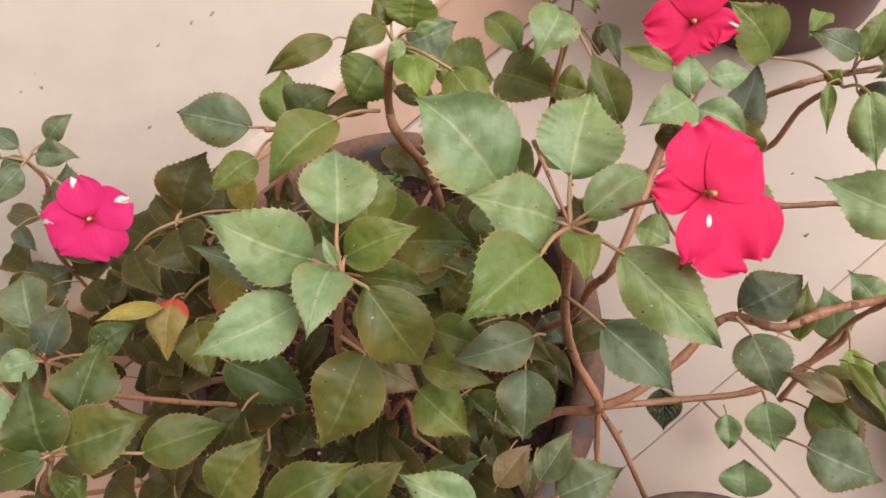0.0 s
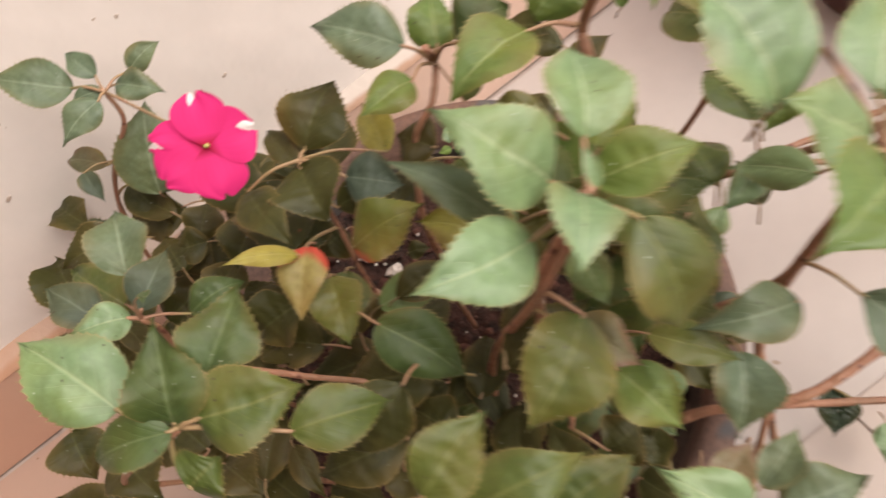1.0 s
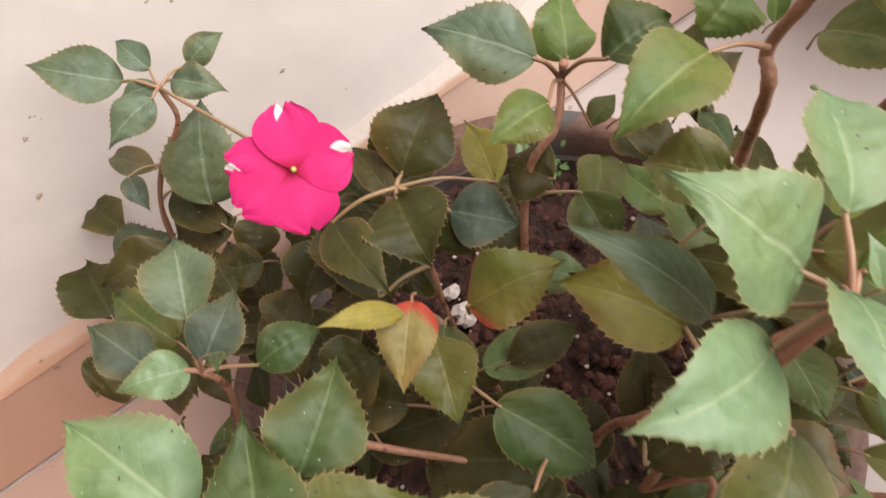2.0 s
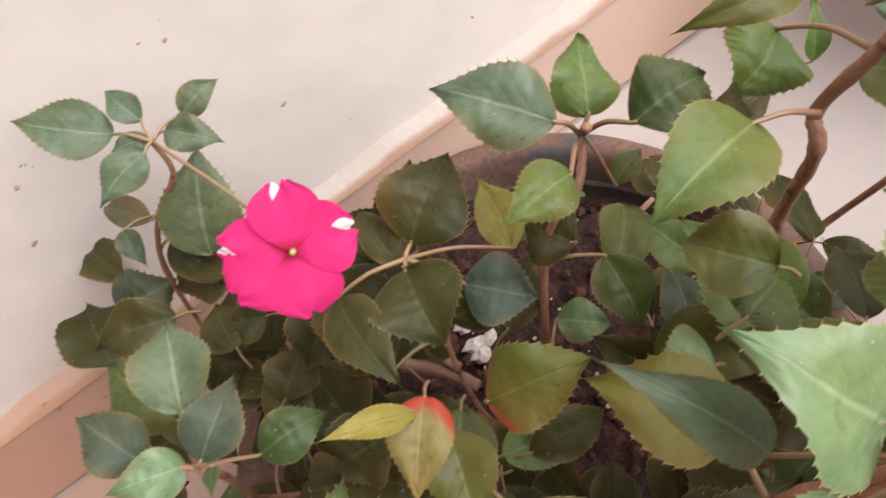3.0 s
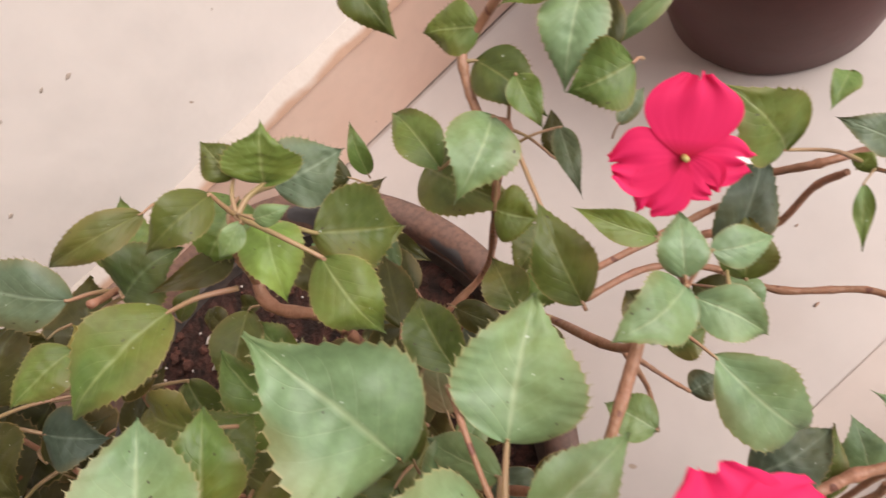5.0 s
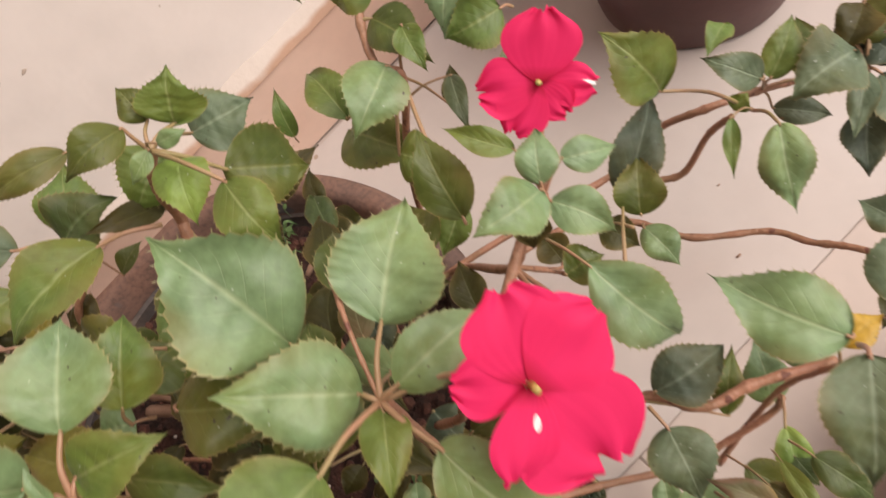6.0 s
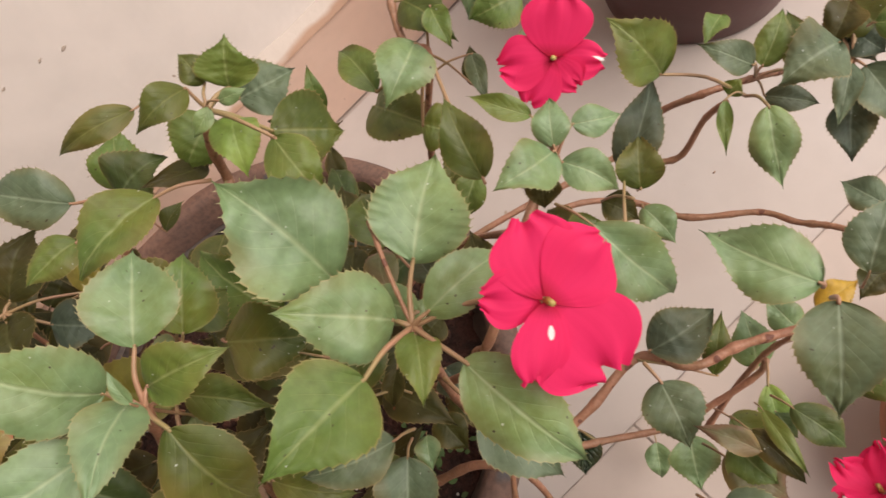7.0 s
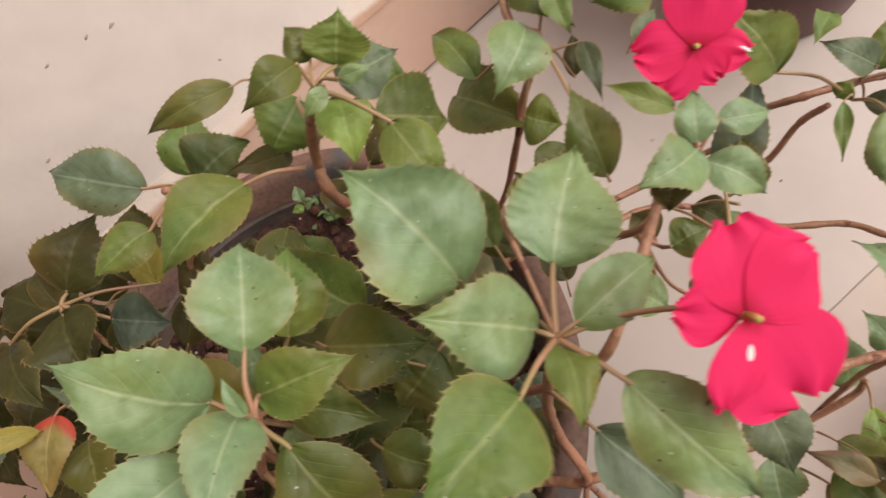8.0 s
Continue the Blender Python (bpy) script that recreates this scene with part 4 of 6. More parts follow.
leaf((-0.1644, 0.3673, 0.2247), (-0.1882, 0.4021, 0.2196), (0.2327, -0.5677, 0.7897), 0.0154, "b", (-0.1644, 0.3703, 0.2144), loose=True)
leaf((-0.1749, 0.3654, 0.2319), (-0.1756, 0.3487, 0.2218), (0.2586, -0.5060, 0.8229), 0.0114, "s", (-0.1763, 0.3764, 0.2250), loose=True)
leaf((-0.1695, 0.3774, 0.1995), (-0.1640, 0.3478, 0.1799), (0.2047, -0.5037, 0.8393), 0.0235, "d", (-0.1733, 0.3893, 0.1911), loose=True)
leaf((-0.1575, 0.3450, 0.1898), (-0.1759, 0.3870, 0.1794), (0.2004, -0.5024, 0.8411), 0.0210, "d", (-0.1581, 0.3465, 0.1793), loose=True)
# low shoot beside the skirting
leaf((-0.1517, 0.2417, 0.2713), (-0.1452, 0.2719, 0.2748), (0.3612, -0.1834, 0.9143), 0.0229, "v", (-0.1576, 0.2289, 0.2624))
leaf((-0.1544, 0.2283, 0.2664), (-0.1355, 0.2472, 0.2648), (0.3775, -0.3046, 0.8745), 0.0183, "s", (-0.1576, 0.2289, 0.2624))
leaf((-0.1609, 0.2320, 0.2629), (-0.1804, 0.2338, 0.2731), (0.4032, -0.3768, 0.8340), 0.0154, "t", (-0.1576, 0.2289, 0.2624))
leaf((-0.1733, 0.2403, 0.2620), (-0.1836, 0.2626, 0.2726), (0.3037, -0.2906, 0.9074), 0.0189, "s", (-0.1576, 0.2289, 0.2624))
leaf((-0.1716, 0.3162, 0.2209), (-0.2071, 0.3222, 0.2268), (0.2964, -0.4691, 0.8319), 0.0247, "d", (-0.1699, 0.3216, 0.2084), loose=True)
leaf((-0.1753, 0.2633, 0.2372), (-0.1942, 0.3031, 0.2368), (0.3208, -0.4203, 0.8488), 0.0262, "o", (-0.1774, 0.2637, 0.2253), loose=True)
leaf((-0.1457, 0.2276, 0.2489), (-0.1227, 0.2295, 0.2428), (0.2704, -0.3487, 0.8974), 0.0168, "f", (-0.1576, 0.2289, 0.2624))
leaf((-0.1391, 0.2139, 0.2874), (-0.1384, 0.2041, 0.2926), (0.3149, -0.3202, 0.8935), 0.0042, "f", (-0.1576, 0.2289, 0.2624))
leaf((-0.1515, 0.2636, 0.2014), (-0.1349, 0.2829, 0.1955), (0.1921, -0.3695, 0.9092), 0.0230, "d", (-0.1582, 0.2644, 0.1898), loose=True)
leaf((-0.1659, 0.3046, 0.1909), (-0.1680, 0.3343, 0.1903), (0.2228, -0.4395, 0.8702), 0.0245, "d", (-0.1687, 0.3048, 0.1787), loose=True)
leaf((-0.1475, 0.3112, 0.1902), (-0.1669, 0.3190, 0.1906), (0.2035, -0.4351, 0.8771), 0.0216, "d", (-0.1449, 0.3148, 0.1779), loose=True)
# dark leaves and turning leaves over the soil
leaf((-0.0704, 0.2529, 0.2566), (-0.0427, 0.2714, 0.2600), (0.1419, -0.3807, 0.9137), 0.0300, "d", (-0.0742, 0.2491, 0.2575))
leaf((-0.0773, 0.2517, 0.2518), (-0.0796, 0.2804, 0.2543), (0.0355, -0.4453, 0.8947), 0.0120, "d", (-0.0742, 0.2491, 0.2575))
leaf((-0.0761, 0.2469, 0.2559), (-0.0791, 0.2192, 0.2515), (0.1038, -0.1701, 0.9799), 0.0301, "d", (-0.0742, 0.2491, 0.2575))
leaf((-0.0637, 0.2345, 0.2489), (-0.0472, 0.2189, 0.2409), (0.0574, -0.4064, 0.9119), 0.0228, "s", (-0.0742, 0.2491, 0.2575))
leaf((-0.0444, 0.2386, 0.2414), (-0.0393, 0.2678, 0.2433), (0.0336, -0.0683, 0.9971), 0.0161, "y", (-0.0742, 0.2491, 0.2575))
leaf((-0.0983, 0.2517, 0.2579), (-0.0944, 0.2138, 0.2601), (0.1038, 0.0674, 0.9923), 0.0185, "d", (-0.0742, 0.2491, 0.2575))
leaf((-0.1122, 0.2810, 0.2150), (-0.1348, 0.2621, 0.2110), (0.1520, -0.3887, 0.9088), 0.0257, "d", (-0.1097, 0.2901, 0.2033), loose=True)
leaf((-0.0928, 0.2013, 0.2687), (-0.1129, 0.2031, 0.2870), (0.5963, -0.3990, 0.6966), 0.0081, "y", (-0.0896, 0.2045, 0.2526), fold=-0.3, loose=True)
leaf((-0.0894, 0.2061, 0.2637), (-0.1059, 0.1852, 0.2594), (0.1366, -0.3051, 0.9425), 0.0176, "r", (-0.0876, 0.2124, 0.2538), fold=0.5, loose=True)
leaf((-0.0768, 0.1962, 0.2595), (-0.0473, 0.1873, 0.2669), (-0.2918, -0.1952, 0.9363), 0.0225, "q", (-0.0814, 0.2025, 0.2442), loose=True)
leaf((-0.1074, 0.2574, 0.2003), (-0.1062, 0.2876, 0.1996), (0.1006, -0.3771, 0.9207), 0.0167, "d", (-0.1092, 0.2567, 0.1874), loose=True)
# thin shoot at the back of the pot
leaf((0.0166, 0.2063, 0.2820), (-0.0203, 0.1982, 0.2879), (0.2089, -0.2663, 0.9410), 0.0245, "g", (0.0336, 0.2021, 0.2734))
leaf((-0.0150, 0.2460, 0.2739), (-0.0384, 0.2746, 0.2862), (-0.1092, -0.4661, 0.8780), 0.0246, "v", (-0.0058, 0.2506, 0.2522))
leaf((-0.0218, 0.2298, 0.2734), (-0.0458, 0.2266, 0.2778), (0.2157, -0.3836, 0.8979), 0.0175, "g", (-0.0058, 0.2506, 0.2522))
leaf((-0.0012, 0.2526, 0.2574), (0.0128, 0.2771, 0.2630), (0.3369, -0.3872, 0.8583), 0.0230, "g", (-0.0052, 0.2511, 0.2527))
leaf((0.0005, 0.2319, 0.2723), (0.0249, 0.2313, 0.2718), (0.0088, -0.4115, 0.9114), 0.0237, "f", (-0.0052, 0.2511, 0.2527))
leaf((-0.0049, 0.2371, 0.2381), (0.0099, 0.2427, 0.2376), (-0.2289, -0.3348, 0.9140), 0.0095, "o", (-0.0052, 0.2511, 0.2527))
leaf((-0.0207, 0.2246, 0.2255), (-0.0253, 0.1992, 0.2122), (-0.1094, -0.4453, 0.8887), 0.0198, "o", (-0.0167, 0.2334, 0.2140), loose=True)
leaf((-0.0270, 0.2817, 0.1575), (-0.0287, 0.2962, 0.1572), (-0.1000, -0.3581, 0.9283), 0.0139, "d", (-0.0251, 0.2807, 0.1445), loose=True)
leaf((-0.0320, 0.1568, 0.2542), (-0.0531, 0.1859, 0.2632), (0.0170, -0.2838, 0.9587), 0.0257, "p", (-0.0297, 0.1551, 0.2417), loose=True)
# spreading shoot over the pot edge
leaf((-0.1362, 0.1579, 0.2923), (-0.1077, 0.1516, 0.2825), (0.2369, -0.3389, 0.9105), 0.0253, "o", (-0.1426, 0.1600, 0.2916))
leaf((-0.1316, 0.1713, 0.2875), (-0.1112, 0.1930, 0.2852), (0.3645, -0.2469, 0.8979), 0.0249, "f", (-0.1426, 0.1600, 0.2916))
leaf((-0.1433, 0.1612, 0.2921), (-0.1283, 0.1831, 0.3089), (0.1145, -0.6536, 0.7481), 0.0223, "f", (-0.1426, 0.1600, 0.2916))
leaf((-0.1560, 0.1755, 0.2941), (-0.1693, 0.2077, 0.3096), (0.2808, -0.3209, 0.9045), 0.0265, "t", (-0.1584, 0.1758, 0.2813), loose=True)
leaf((-0.1211, 0.1458, 0.2753), (-0.0942, 0.1418, 0.2562), (0.5070, -0.3516, 0.7870), 0.0200, "o", (-0.1426, 0.1600, 0.2916))
leaf((-0.1440, 0.1593, 0.2937), (-0.1714, 0.1696, 0.2893), (0.3249, -0.3089, 0.8939), 0.0158, "f", (-0.1426, 0.1600, 0.2916))
leaf((-0.1501, 0.1467, 0.2842), (-0.1388, 0.1490, 0.2838), (0.3914, -0.3864, 0.8352), 0.0193, "o", (-0.1615, 0.1510, 0.2725), loose=True)
# leaves along the spreading shoot
leaf((-0.0857, 0.1695, 0.2532), (-0.0728, 0.1433, 0.2258), (0.2060, -0.6569, 0.7253), 0.0235, "f", (-0.0878, 0.1773, 0.2430), loose=True)
leaf((-0.0771, 0.1850, 0.2311), (-0.0505, 0.1839, 0.2253), (-0.0483, -0.2999, 0.9527), 0.0152, "d", (-0.0823, 0.1896, 0.2189), loose=True)
leaf((-0.0908, 0.1983, 0.2512), (-0.0986, 0.1723, 0.2470), (0.0550, -0.3314, 0.9419), 0.0206, "o", (-0.0897, 0.2085, 0.2391), loose=True)
leaf((-0.1151, 0.2001, 0.2117), (-0.1359, 0.2198, 0.2069), (0.1237, -0.3395, 0.9324), 0.0231, "d", (-0.1127, 0.2006, 0.1997), loose=True)
leaf((-0.1099, 0.1778, 0.1920), (-0.1041, 0.1869, 0.1916), (0.0724, -0.2581, 0.9634), 0.0111, "d", (-0.1143, 0.1765, 0.1785), loose=True)
leaf((-0.0375, 0.1568, 0.1303), (-0.0523, 0.1438, 0.1210), (-0.0789, -0.1401, 0.9870), 0.0165, "o", (-0.0323, 0.1621, 0.1193), loose=True)
leaf((-0.0497, 0.1439, 0.1209), (-0.0616, 0.1308, 0.1115), (-0.0537, -0.1103, 0.9924), 0.0161, "d", (-0.0453, 0.1492, 0.1100), loose=True)
leaf((-0.0876, 0.1524, 0.1619), (-0.0918, 0.1360, 0.1523), (0.0242, -0.1427, 0.9895), 0.0108, "d", (-0.0866, 0.1593, 0.1512), loose=True)
leaf((-0.1188, 0.1478, 0.1829), (-0.0997, 0.1639, 0.1820), (0.0791, -0.1852, 0.9795), 0.0176, "d", (-0.1246, 0.1467, 0.1692), loose=True)
leaf((-0.1051, 0.1559, 0.2124), (-0.1215, 0.1819, 0.2023), (0.2485, -0.3640, 0.8976), 0.0257, "d", (-0.1057, 0.1560, 0.2017), loose=True)
leaf((-0.0917, 0.1419, 0.1923), (-0.1020, 0.1626, 0.1921), (0.2120, -0.3256, 0.9214), 0.0232, "d", (-0.0922, 0.1410, 0.1794), loose=True)
leaf((-0.1139, 0.2193, 0.2213), (-0.1394, 0.2251, 0.2119), (0.2590, -0.4520, 0.8536), 0.0274, "d", (-0.1121, 0.2242, 0.2115), loose=True)
leaf((-0.1314, 0.3164, 0.1897), (-0.1037, 0.3056, 0.1891), (0.1976, -0.5340, 0.8221), 0.0332, "d", (-0.1397, 0.3263, 0.1782), loose=True)
leaf((-0.0362, 0.1021, 0.1416), (-0.0263, 0.1205, 0.1409), (0.0681, -0.2215, 0.9728), 0.0186, "d", (-0.0402, 0.1000, 0.1280), loose=True)
leaf((-0.1560, 0.2262, 0.2023), (-0.1321, 0.2179, 0.2018), (0.2794, -0.4319, 0.8575), 0.0252, "d", (-0.1655, 0.2344, 0.1903), loose=True)
# tall shoot towards the wall
leaf((0.1248, 0.1945, 0.2570), (0.0971, 0.1803, 0.2583), (0.2505, -0.4083, 0.8778), 0.0235, "t", (0.1262, 0.1903, 0.2517))
leaf((0.1030, 0.2019, 0.2440), (0.1056, 0.2335, 0.2431), (0.0249, 0.0250, 0.9994), 0.0168, "g", (0.1262, 0.1903, 0.2517))
leaf((0.1029, 0.2345, 0.2021), (0.1161, 0.1875, 0.2070), (-0.3237, 0.0075, 0.9461), 0.0299, "o", (0.1027, 0.2468, 0.1919), loose=True)
leaf((0.1028, 0.1338, 0.2501), (0.1130, 0.1589, 0.2669), (-0.0772, -0.5304, 0.8442), 0.0177, "o", (0.1262, 0.1903, 0.2517))
leaf((0.1355, 0.1869, 0.2209), (0.1474, 0.1997, 0.2254), (-0.1637, -0.4675, 0.8687), 0.0090, "d", (0.1262, 0.1903, 0.2517))
leaf((0.1366, 0.1934, 0.2658), (0.1314, 0.1780, 0.2583), (-0.1638, -0.5155, 0.8411), 0.0107, "g", (0.1262, 0.1903, 0.2517))
leaf((0.1613, 0.1705, 0.2626), (0.1430, 0.1796, 0.2610), (-0.2192, -0.4906, 0.8433), 0.0208, "g", (0.1696, 0.1747, 0.2523), loose=True)
leaf((0.0833, 0.2413, 0.2171), (0.0926, 0.2544, 0.2330), (-0.0964, -0.7417, 0.6638), 0.0089, "g", (0.0815, 0.2475, 0.2002), loose=True)
# shoot under the flower with white edges
leaf((0.1225, 0.1166, 0.2602), (0.0996, 0.1162, 0.2715), (0.4026, -0.4510, 0.7965), 0.0182, "t", (0.1233, 0.1168, 0.2552))
leaf((0.1226, 0.1137, 0.2568), (0.1296, 0.0958, 0.2475), (-0.0637, -0.4780, 0.8761), 0.0144, "t", (0.1233, 0.1168, 0.2552))
leaf((0.1244, 0.1180, 0.2597), (0.1357, 0.1306, 0.2624), (0.0429, -0.2419, 0.9693), 0.0127, "t", (0.1233, 0.1168, 0.2552))
leaf((0.1261, 0.1284, 0.2663), (0.1163, 0.1466, 0.2748), (-0.0938, -0.4626, 0.8816), 0.0086, "g", (0.1233, 0.1168, 0.2552))
leaf((0.1331, 0.1177, 0.2621), (0.1481, 0.1115, 0.2545), (0.1777, -0.5570, 0.8113), 0.0111, "t", (0.1233, 0.1168, 0.2552))
leaf((0.1612, 0.1205, 0.1605), (0.1799, 0.1386, 0.1697), (-0.1499, -0.3181, 0.9361), 0.0221, "o", (0.1664, 0.1283, 0.1405))
leaf((0.1633, 0.1321, 0.1609), (0.2042, 0.1514, 0.1739), (-0.1425, -0.3288, 0.9336), 0.0224, "s", (0.1370, 0.1064, 0.1759))
leaf((0.1962, 0.1386, 0.1955), (0.1890, 0.1603, 0.2261), (-0.1472, -0.8229, 0.5488), 0.0273, "g", (0.2299, 0.1178, 0.1541))
leaf((0.1194, 0.1225, 0.2427), (0.1115, 0.1164, 0.2330), (-0.1097, -0.3386, 0.9345), 0.0131, "d", (0.1233, 0.1168, 0.2552))
leaf((0.1108, 0.1688, 0.1967), (0.0894, 0.1623, 0.1873), (-0.0546, -0.3855, 0.9211), 0.0157, "g", (0.1169, 0.1756, 0.1863), loose=True)
leaf((0.1494, 0.1355, 0.1466), (0.1559, 0.1174, 0.1369), (-0.1628, -0.2534, 0.9536), 0.0171, "d", (0.1510, 0.1145, 0.1766))
# thin branch reaching past the pot
leaf((0.2186, 0.1001, 0.1771), (0.2015, 0.0755, 0.1538), (-0.3993, -0.4682, 0.7882), 0.0206, "t", (0.2299, 0.1178, 0.1541))
leaf((0.2067, 0.1134, 0.1854), (0.1908, 0.0987, 0.1750), (-0.2776, -0.3348, 0.9005), 0.0067, "g", (0.2299, 0.1178, 0.1541))
leaf((0.2236, 0.1134, 0.1901), (0.2120, 0.1321, 0.2036), (-0.1167, -0.6293, 0.7684), 0.0144, "v", (0.2434, 0.1231, 0.1485))
leaf((0.2390, 0.1183, 0.1666), (0.2636, 0.1278, 0.1758), (-0.2369, -0.2789, 0.9306), 0.0152, "g", (0.2434, 0.1231, 0.1485))
leaf((0.2683, 0.1011, 0.1644), (0.2358, 0.1065, 0.1670), (0.0170, -0.3389, 0.9407), 0.0311, "v", (0.2791, 0.1017, 0.1508), loose=True)
leaf((0.2492, 0.1195, 0.1279), (0.2643, 0.0983, 0.1206), (-0.3438, -0.1876, 0.9201), 0.0140, "s", (0.2434, 0.1231, 0.1485))
leaf((0.2478, 0.1484, 0.1724), (0.2271, 0.1414, 0.1780), (-0.3504, -0.2891, 0.8909), 0.0119, "g", (0.2583, 0.1542, 0.1586), loose=True)
leaf((0.2209, 0.1214, 0.1635), (0.2281, 0.1207, 0.1684), (-0.3243, -0.2403, 0.9149), 0.0100, "g", (0.2299, 0.1178, 0.1541))
leaf((0.2608, 0.1107, 0.1450), (0.2788, 0.1340, 0.1541), (-0.3869, -0.2192, 0.8957), 0.0165, "o", (0.2434, 0.1231, 0.1485))
leaf((0.3105, 0.1199, 0.1372), (0.2849, 0.1117, 0.1323), (-0.4100, -0.1953, 0.8910), 0.0202, "d", (0.3219, 0.1243, 0.1258), loose=True)
leaf((0.2991, 0.1074, 0.1325), (0.3000, 0.0910, 0.1279), (-0.4112, -0.1634, 0.8968), 0.0199, "s", (0.3046, 0.1155, 0.1217), loose=True)
# tuft at the end of the thin branch
leaf((0.2857, 0.0992, 0.1299), (0.2568, 0.0833, 0.1220), (-0.1776, -0.1601, 0.9710), 0.0132, "v", (0.2890, 0.1002, 0.1275))
leaf((0.2824, 0.0905, 0.1096), (0.2586, 0.0703, 0.0985), (-0.2729, -0.1925, 0.9426), 0.0231, "s", (0.2890, 0.1002, 0.1275))
leaf((0.2881, 0.0935, 0.1292), (0.2797, 0.0605, 0.1142), (-0.3484, -0.3124, 0.8837), 0.0259, "v", (0.2890, 0.1002, 0.1275))
leaf((0.2949, 0.1064, 0.1225), (0.3110, 0.1002, 0.1327), (-0.4127, -0.1692, 0.8950), 0.0202, "s", (0.2890, 0.1002, 0.1275))
leaf((0.2935, 0.1112, 0.1274), (0.3105, 0.1199, 0.1372), (-0.4137, -0.1926, 0.8898), 0.0203, "s", (0.2890, 0.1002, 0.1275))
leaf((0.2814, 0.0949, 0.1678), (0.2902, 0.0798, 0.1710), (-0.4340, -0.1599, 0.8866), 0.0149, "g", (0.2833, 0.1014, 0.1554), loose=True)
leaf((0.3105, 0.1199, 0.1372), (0.3058, 0.0909, 0.1279), (-0.4240, -0.1733, 0.8889), 0.0257, "o", (0.2890, 0.1002, 0.1275))
leaf((0.3005, 0.1194, 0.1271), (0.2978, 0.0922, 0.1228), (-0.4047, -0.1736, 0.8978), 0.0233, "s", (0.2890, 0.1002, 0.1275))
# trailing branches over the tiles
leaf((0.1787, 0.1391, 0.0802), (0.1771, 0.1126, 0.0663), (-0.1429, -0.4538, 0.8796), 0.0205, "t", (0.1822, 0.1473, 0.0695), loose=True)
leaf((0.1482, 0.0341, 0.2328), (0.1384, 0.0711, 0.2357), (-0.1758, -0.1251, 0.9765), 0.0241, "t", (0.1530, 0.0340, 0.2178))
leaf((0.1974, 0.0280, 0.1396), (0.2289, 0.0421, 0.1492), (-0.2896, -0.0526, 0.9557), 0.0264, "v", (0.1961, 0.0265, 0.1245), loose=True)
leaf((0.2381, 0.0436, 0.1191), (0.2365, 0.0657, 0.1185), (-0.3105, -0.0872, 0.9466), 0.0170, "v", (0.2427, 0.0389, 0.1058), loose=True)
leaf((0.1093, 0.0702, 0.1399), (0.1443, 0.0632, 0.1379), (0.0138, -0.2133, 0.9769), 0.0266, "s", (0.1091, 0.0696, 0.1388))
leaf((0.1016, 0.0568, 0.1476), (0.0895, 0.0299, 0.1384), (-0.0704, -0.2963, 0.9525), 0.0269, "v", (0.1028, 0.0671, 0.1485))
leaf((0.1244, 0.0447, 0.1157), (0.1488, 0.0617, 0.1238), (-0.1638, -0.2230, 0.9609), 0.0137, "o", (0.1035, 0.0725, 0.1316))
leaf((0.1455, 0.0352, 0.0905), (0.1612, 0.0585, 0.0993), (-0.1693, -0.2465, 0.9542), 0.0213, "t", (0.1445, 0.0311, 0.0767), loose=True)
leaf((0.1668, 0.0318, 0.1138), (0.1690, 0.0545, 0.1182), (-0.1842, -0.0695, 0.9804), 0.0162, "t", (0.1686, 0.0270, 0.0988), loose=True)
leaf((0.1688, 0.0332, 0.1494), (0.1883, 0.0292, 0.1495), (-0.2244, -0.0472, 0.9733), 0.0133, "a", (0.1661, 0.0351, 0.1358), loose=True)
leaf((0.1500, 0.0280, 0.2239), (0.1237, 0.0049, 0.2124), (-0.2443, -0.1939, 0.9501), 0.0280, "v", (0.1572, 0.0303, 0.2019))
leaf((0.1351, 0.0075, 0.2106), (0.1517, 0.0032, 0.2078), (0.1332, -0.1390, 0.9813), 0.0163, "o", (0.1562, 0.0273, 0.2006))
leaf((0.1362, 0.0262, 0.1208), (0.1211, 0.0042, 0.1097), (-0.2213, -0.3174, 0.9221), 0.0146, "l", (0.1412, 0.0308, 0.1091), loose=True)
leaf((0.1311, 0.0138, 0.1411), (0.1351, -0.0114, 0.1301), (-0.0337, -0.4016, 0.9152), 0.0160, "f", (0.1319, 0.0194, 0.1284), loose=True)
leaf((0.1078, 0.0110, 0.1507), (0.0964, 0.0351, 0.1553), (-0.0509, -0.0340, 0.9981), 0.0111, "b", (0.1109, 0.0061, 0.1356), loose=True)
leaf((0.0980, 0.0185, 0.1303), (0.1046, -0.0113, 0.1177), (0.0509, -0.3806, 0.9233), 0.0251, "b", (0.0973, 0.0243, 0.1173), loose=True)
leaf((0.1110, 0.0274, 0.1407), (0.1155, 0.0056, 0.1315), (0.0165, -0.3875, 0.9217), 0.0155, "o", (0.1136, 0.0332, 0.1287), loose=True)
leaf((0.1208, 0.0210, 0.1501), (0.1126, -0.0070, 0.1511), (-0.0842, 0.0058, 0.9964), 0.0079, "g", (0.1238, 0.0266, 0.1361), loose=True)
leaf((0.0591, 0.0744, 0.0906), (0.0442, 0.0575, 0.0808), (-0.1893, -0.3652, 0.9115), 0.0194, "w", (0.0623, 0.0795, 0.0797), loose=True)
leaf((0.0528, 0.0072, 0.0820), (0.0662, 0.0214, 0.0812), (-0.0950, -0.0246, 0.9952), 0.0250, "t", (0.0499, 0.0033, 0.0681), loose=True)
leaf((0.0980, 0.0357, 0.0779), (0.0821, 0.0146, 0.0714), (-0.1417, -0.1892, 0.9717), 0.0250, "t", (0.1039, 0.0404, 0.0622), loose=True)
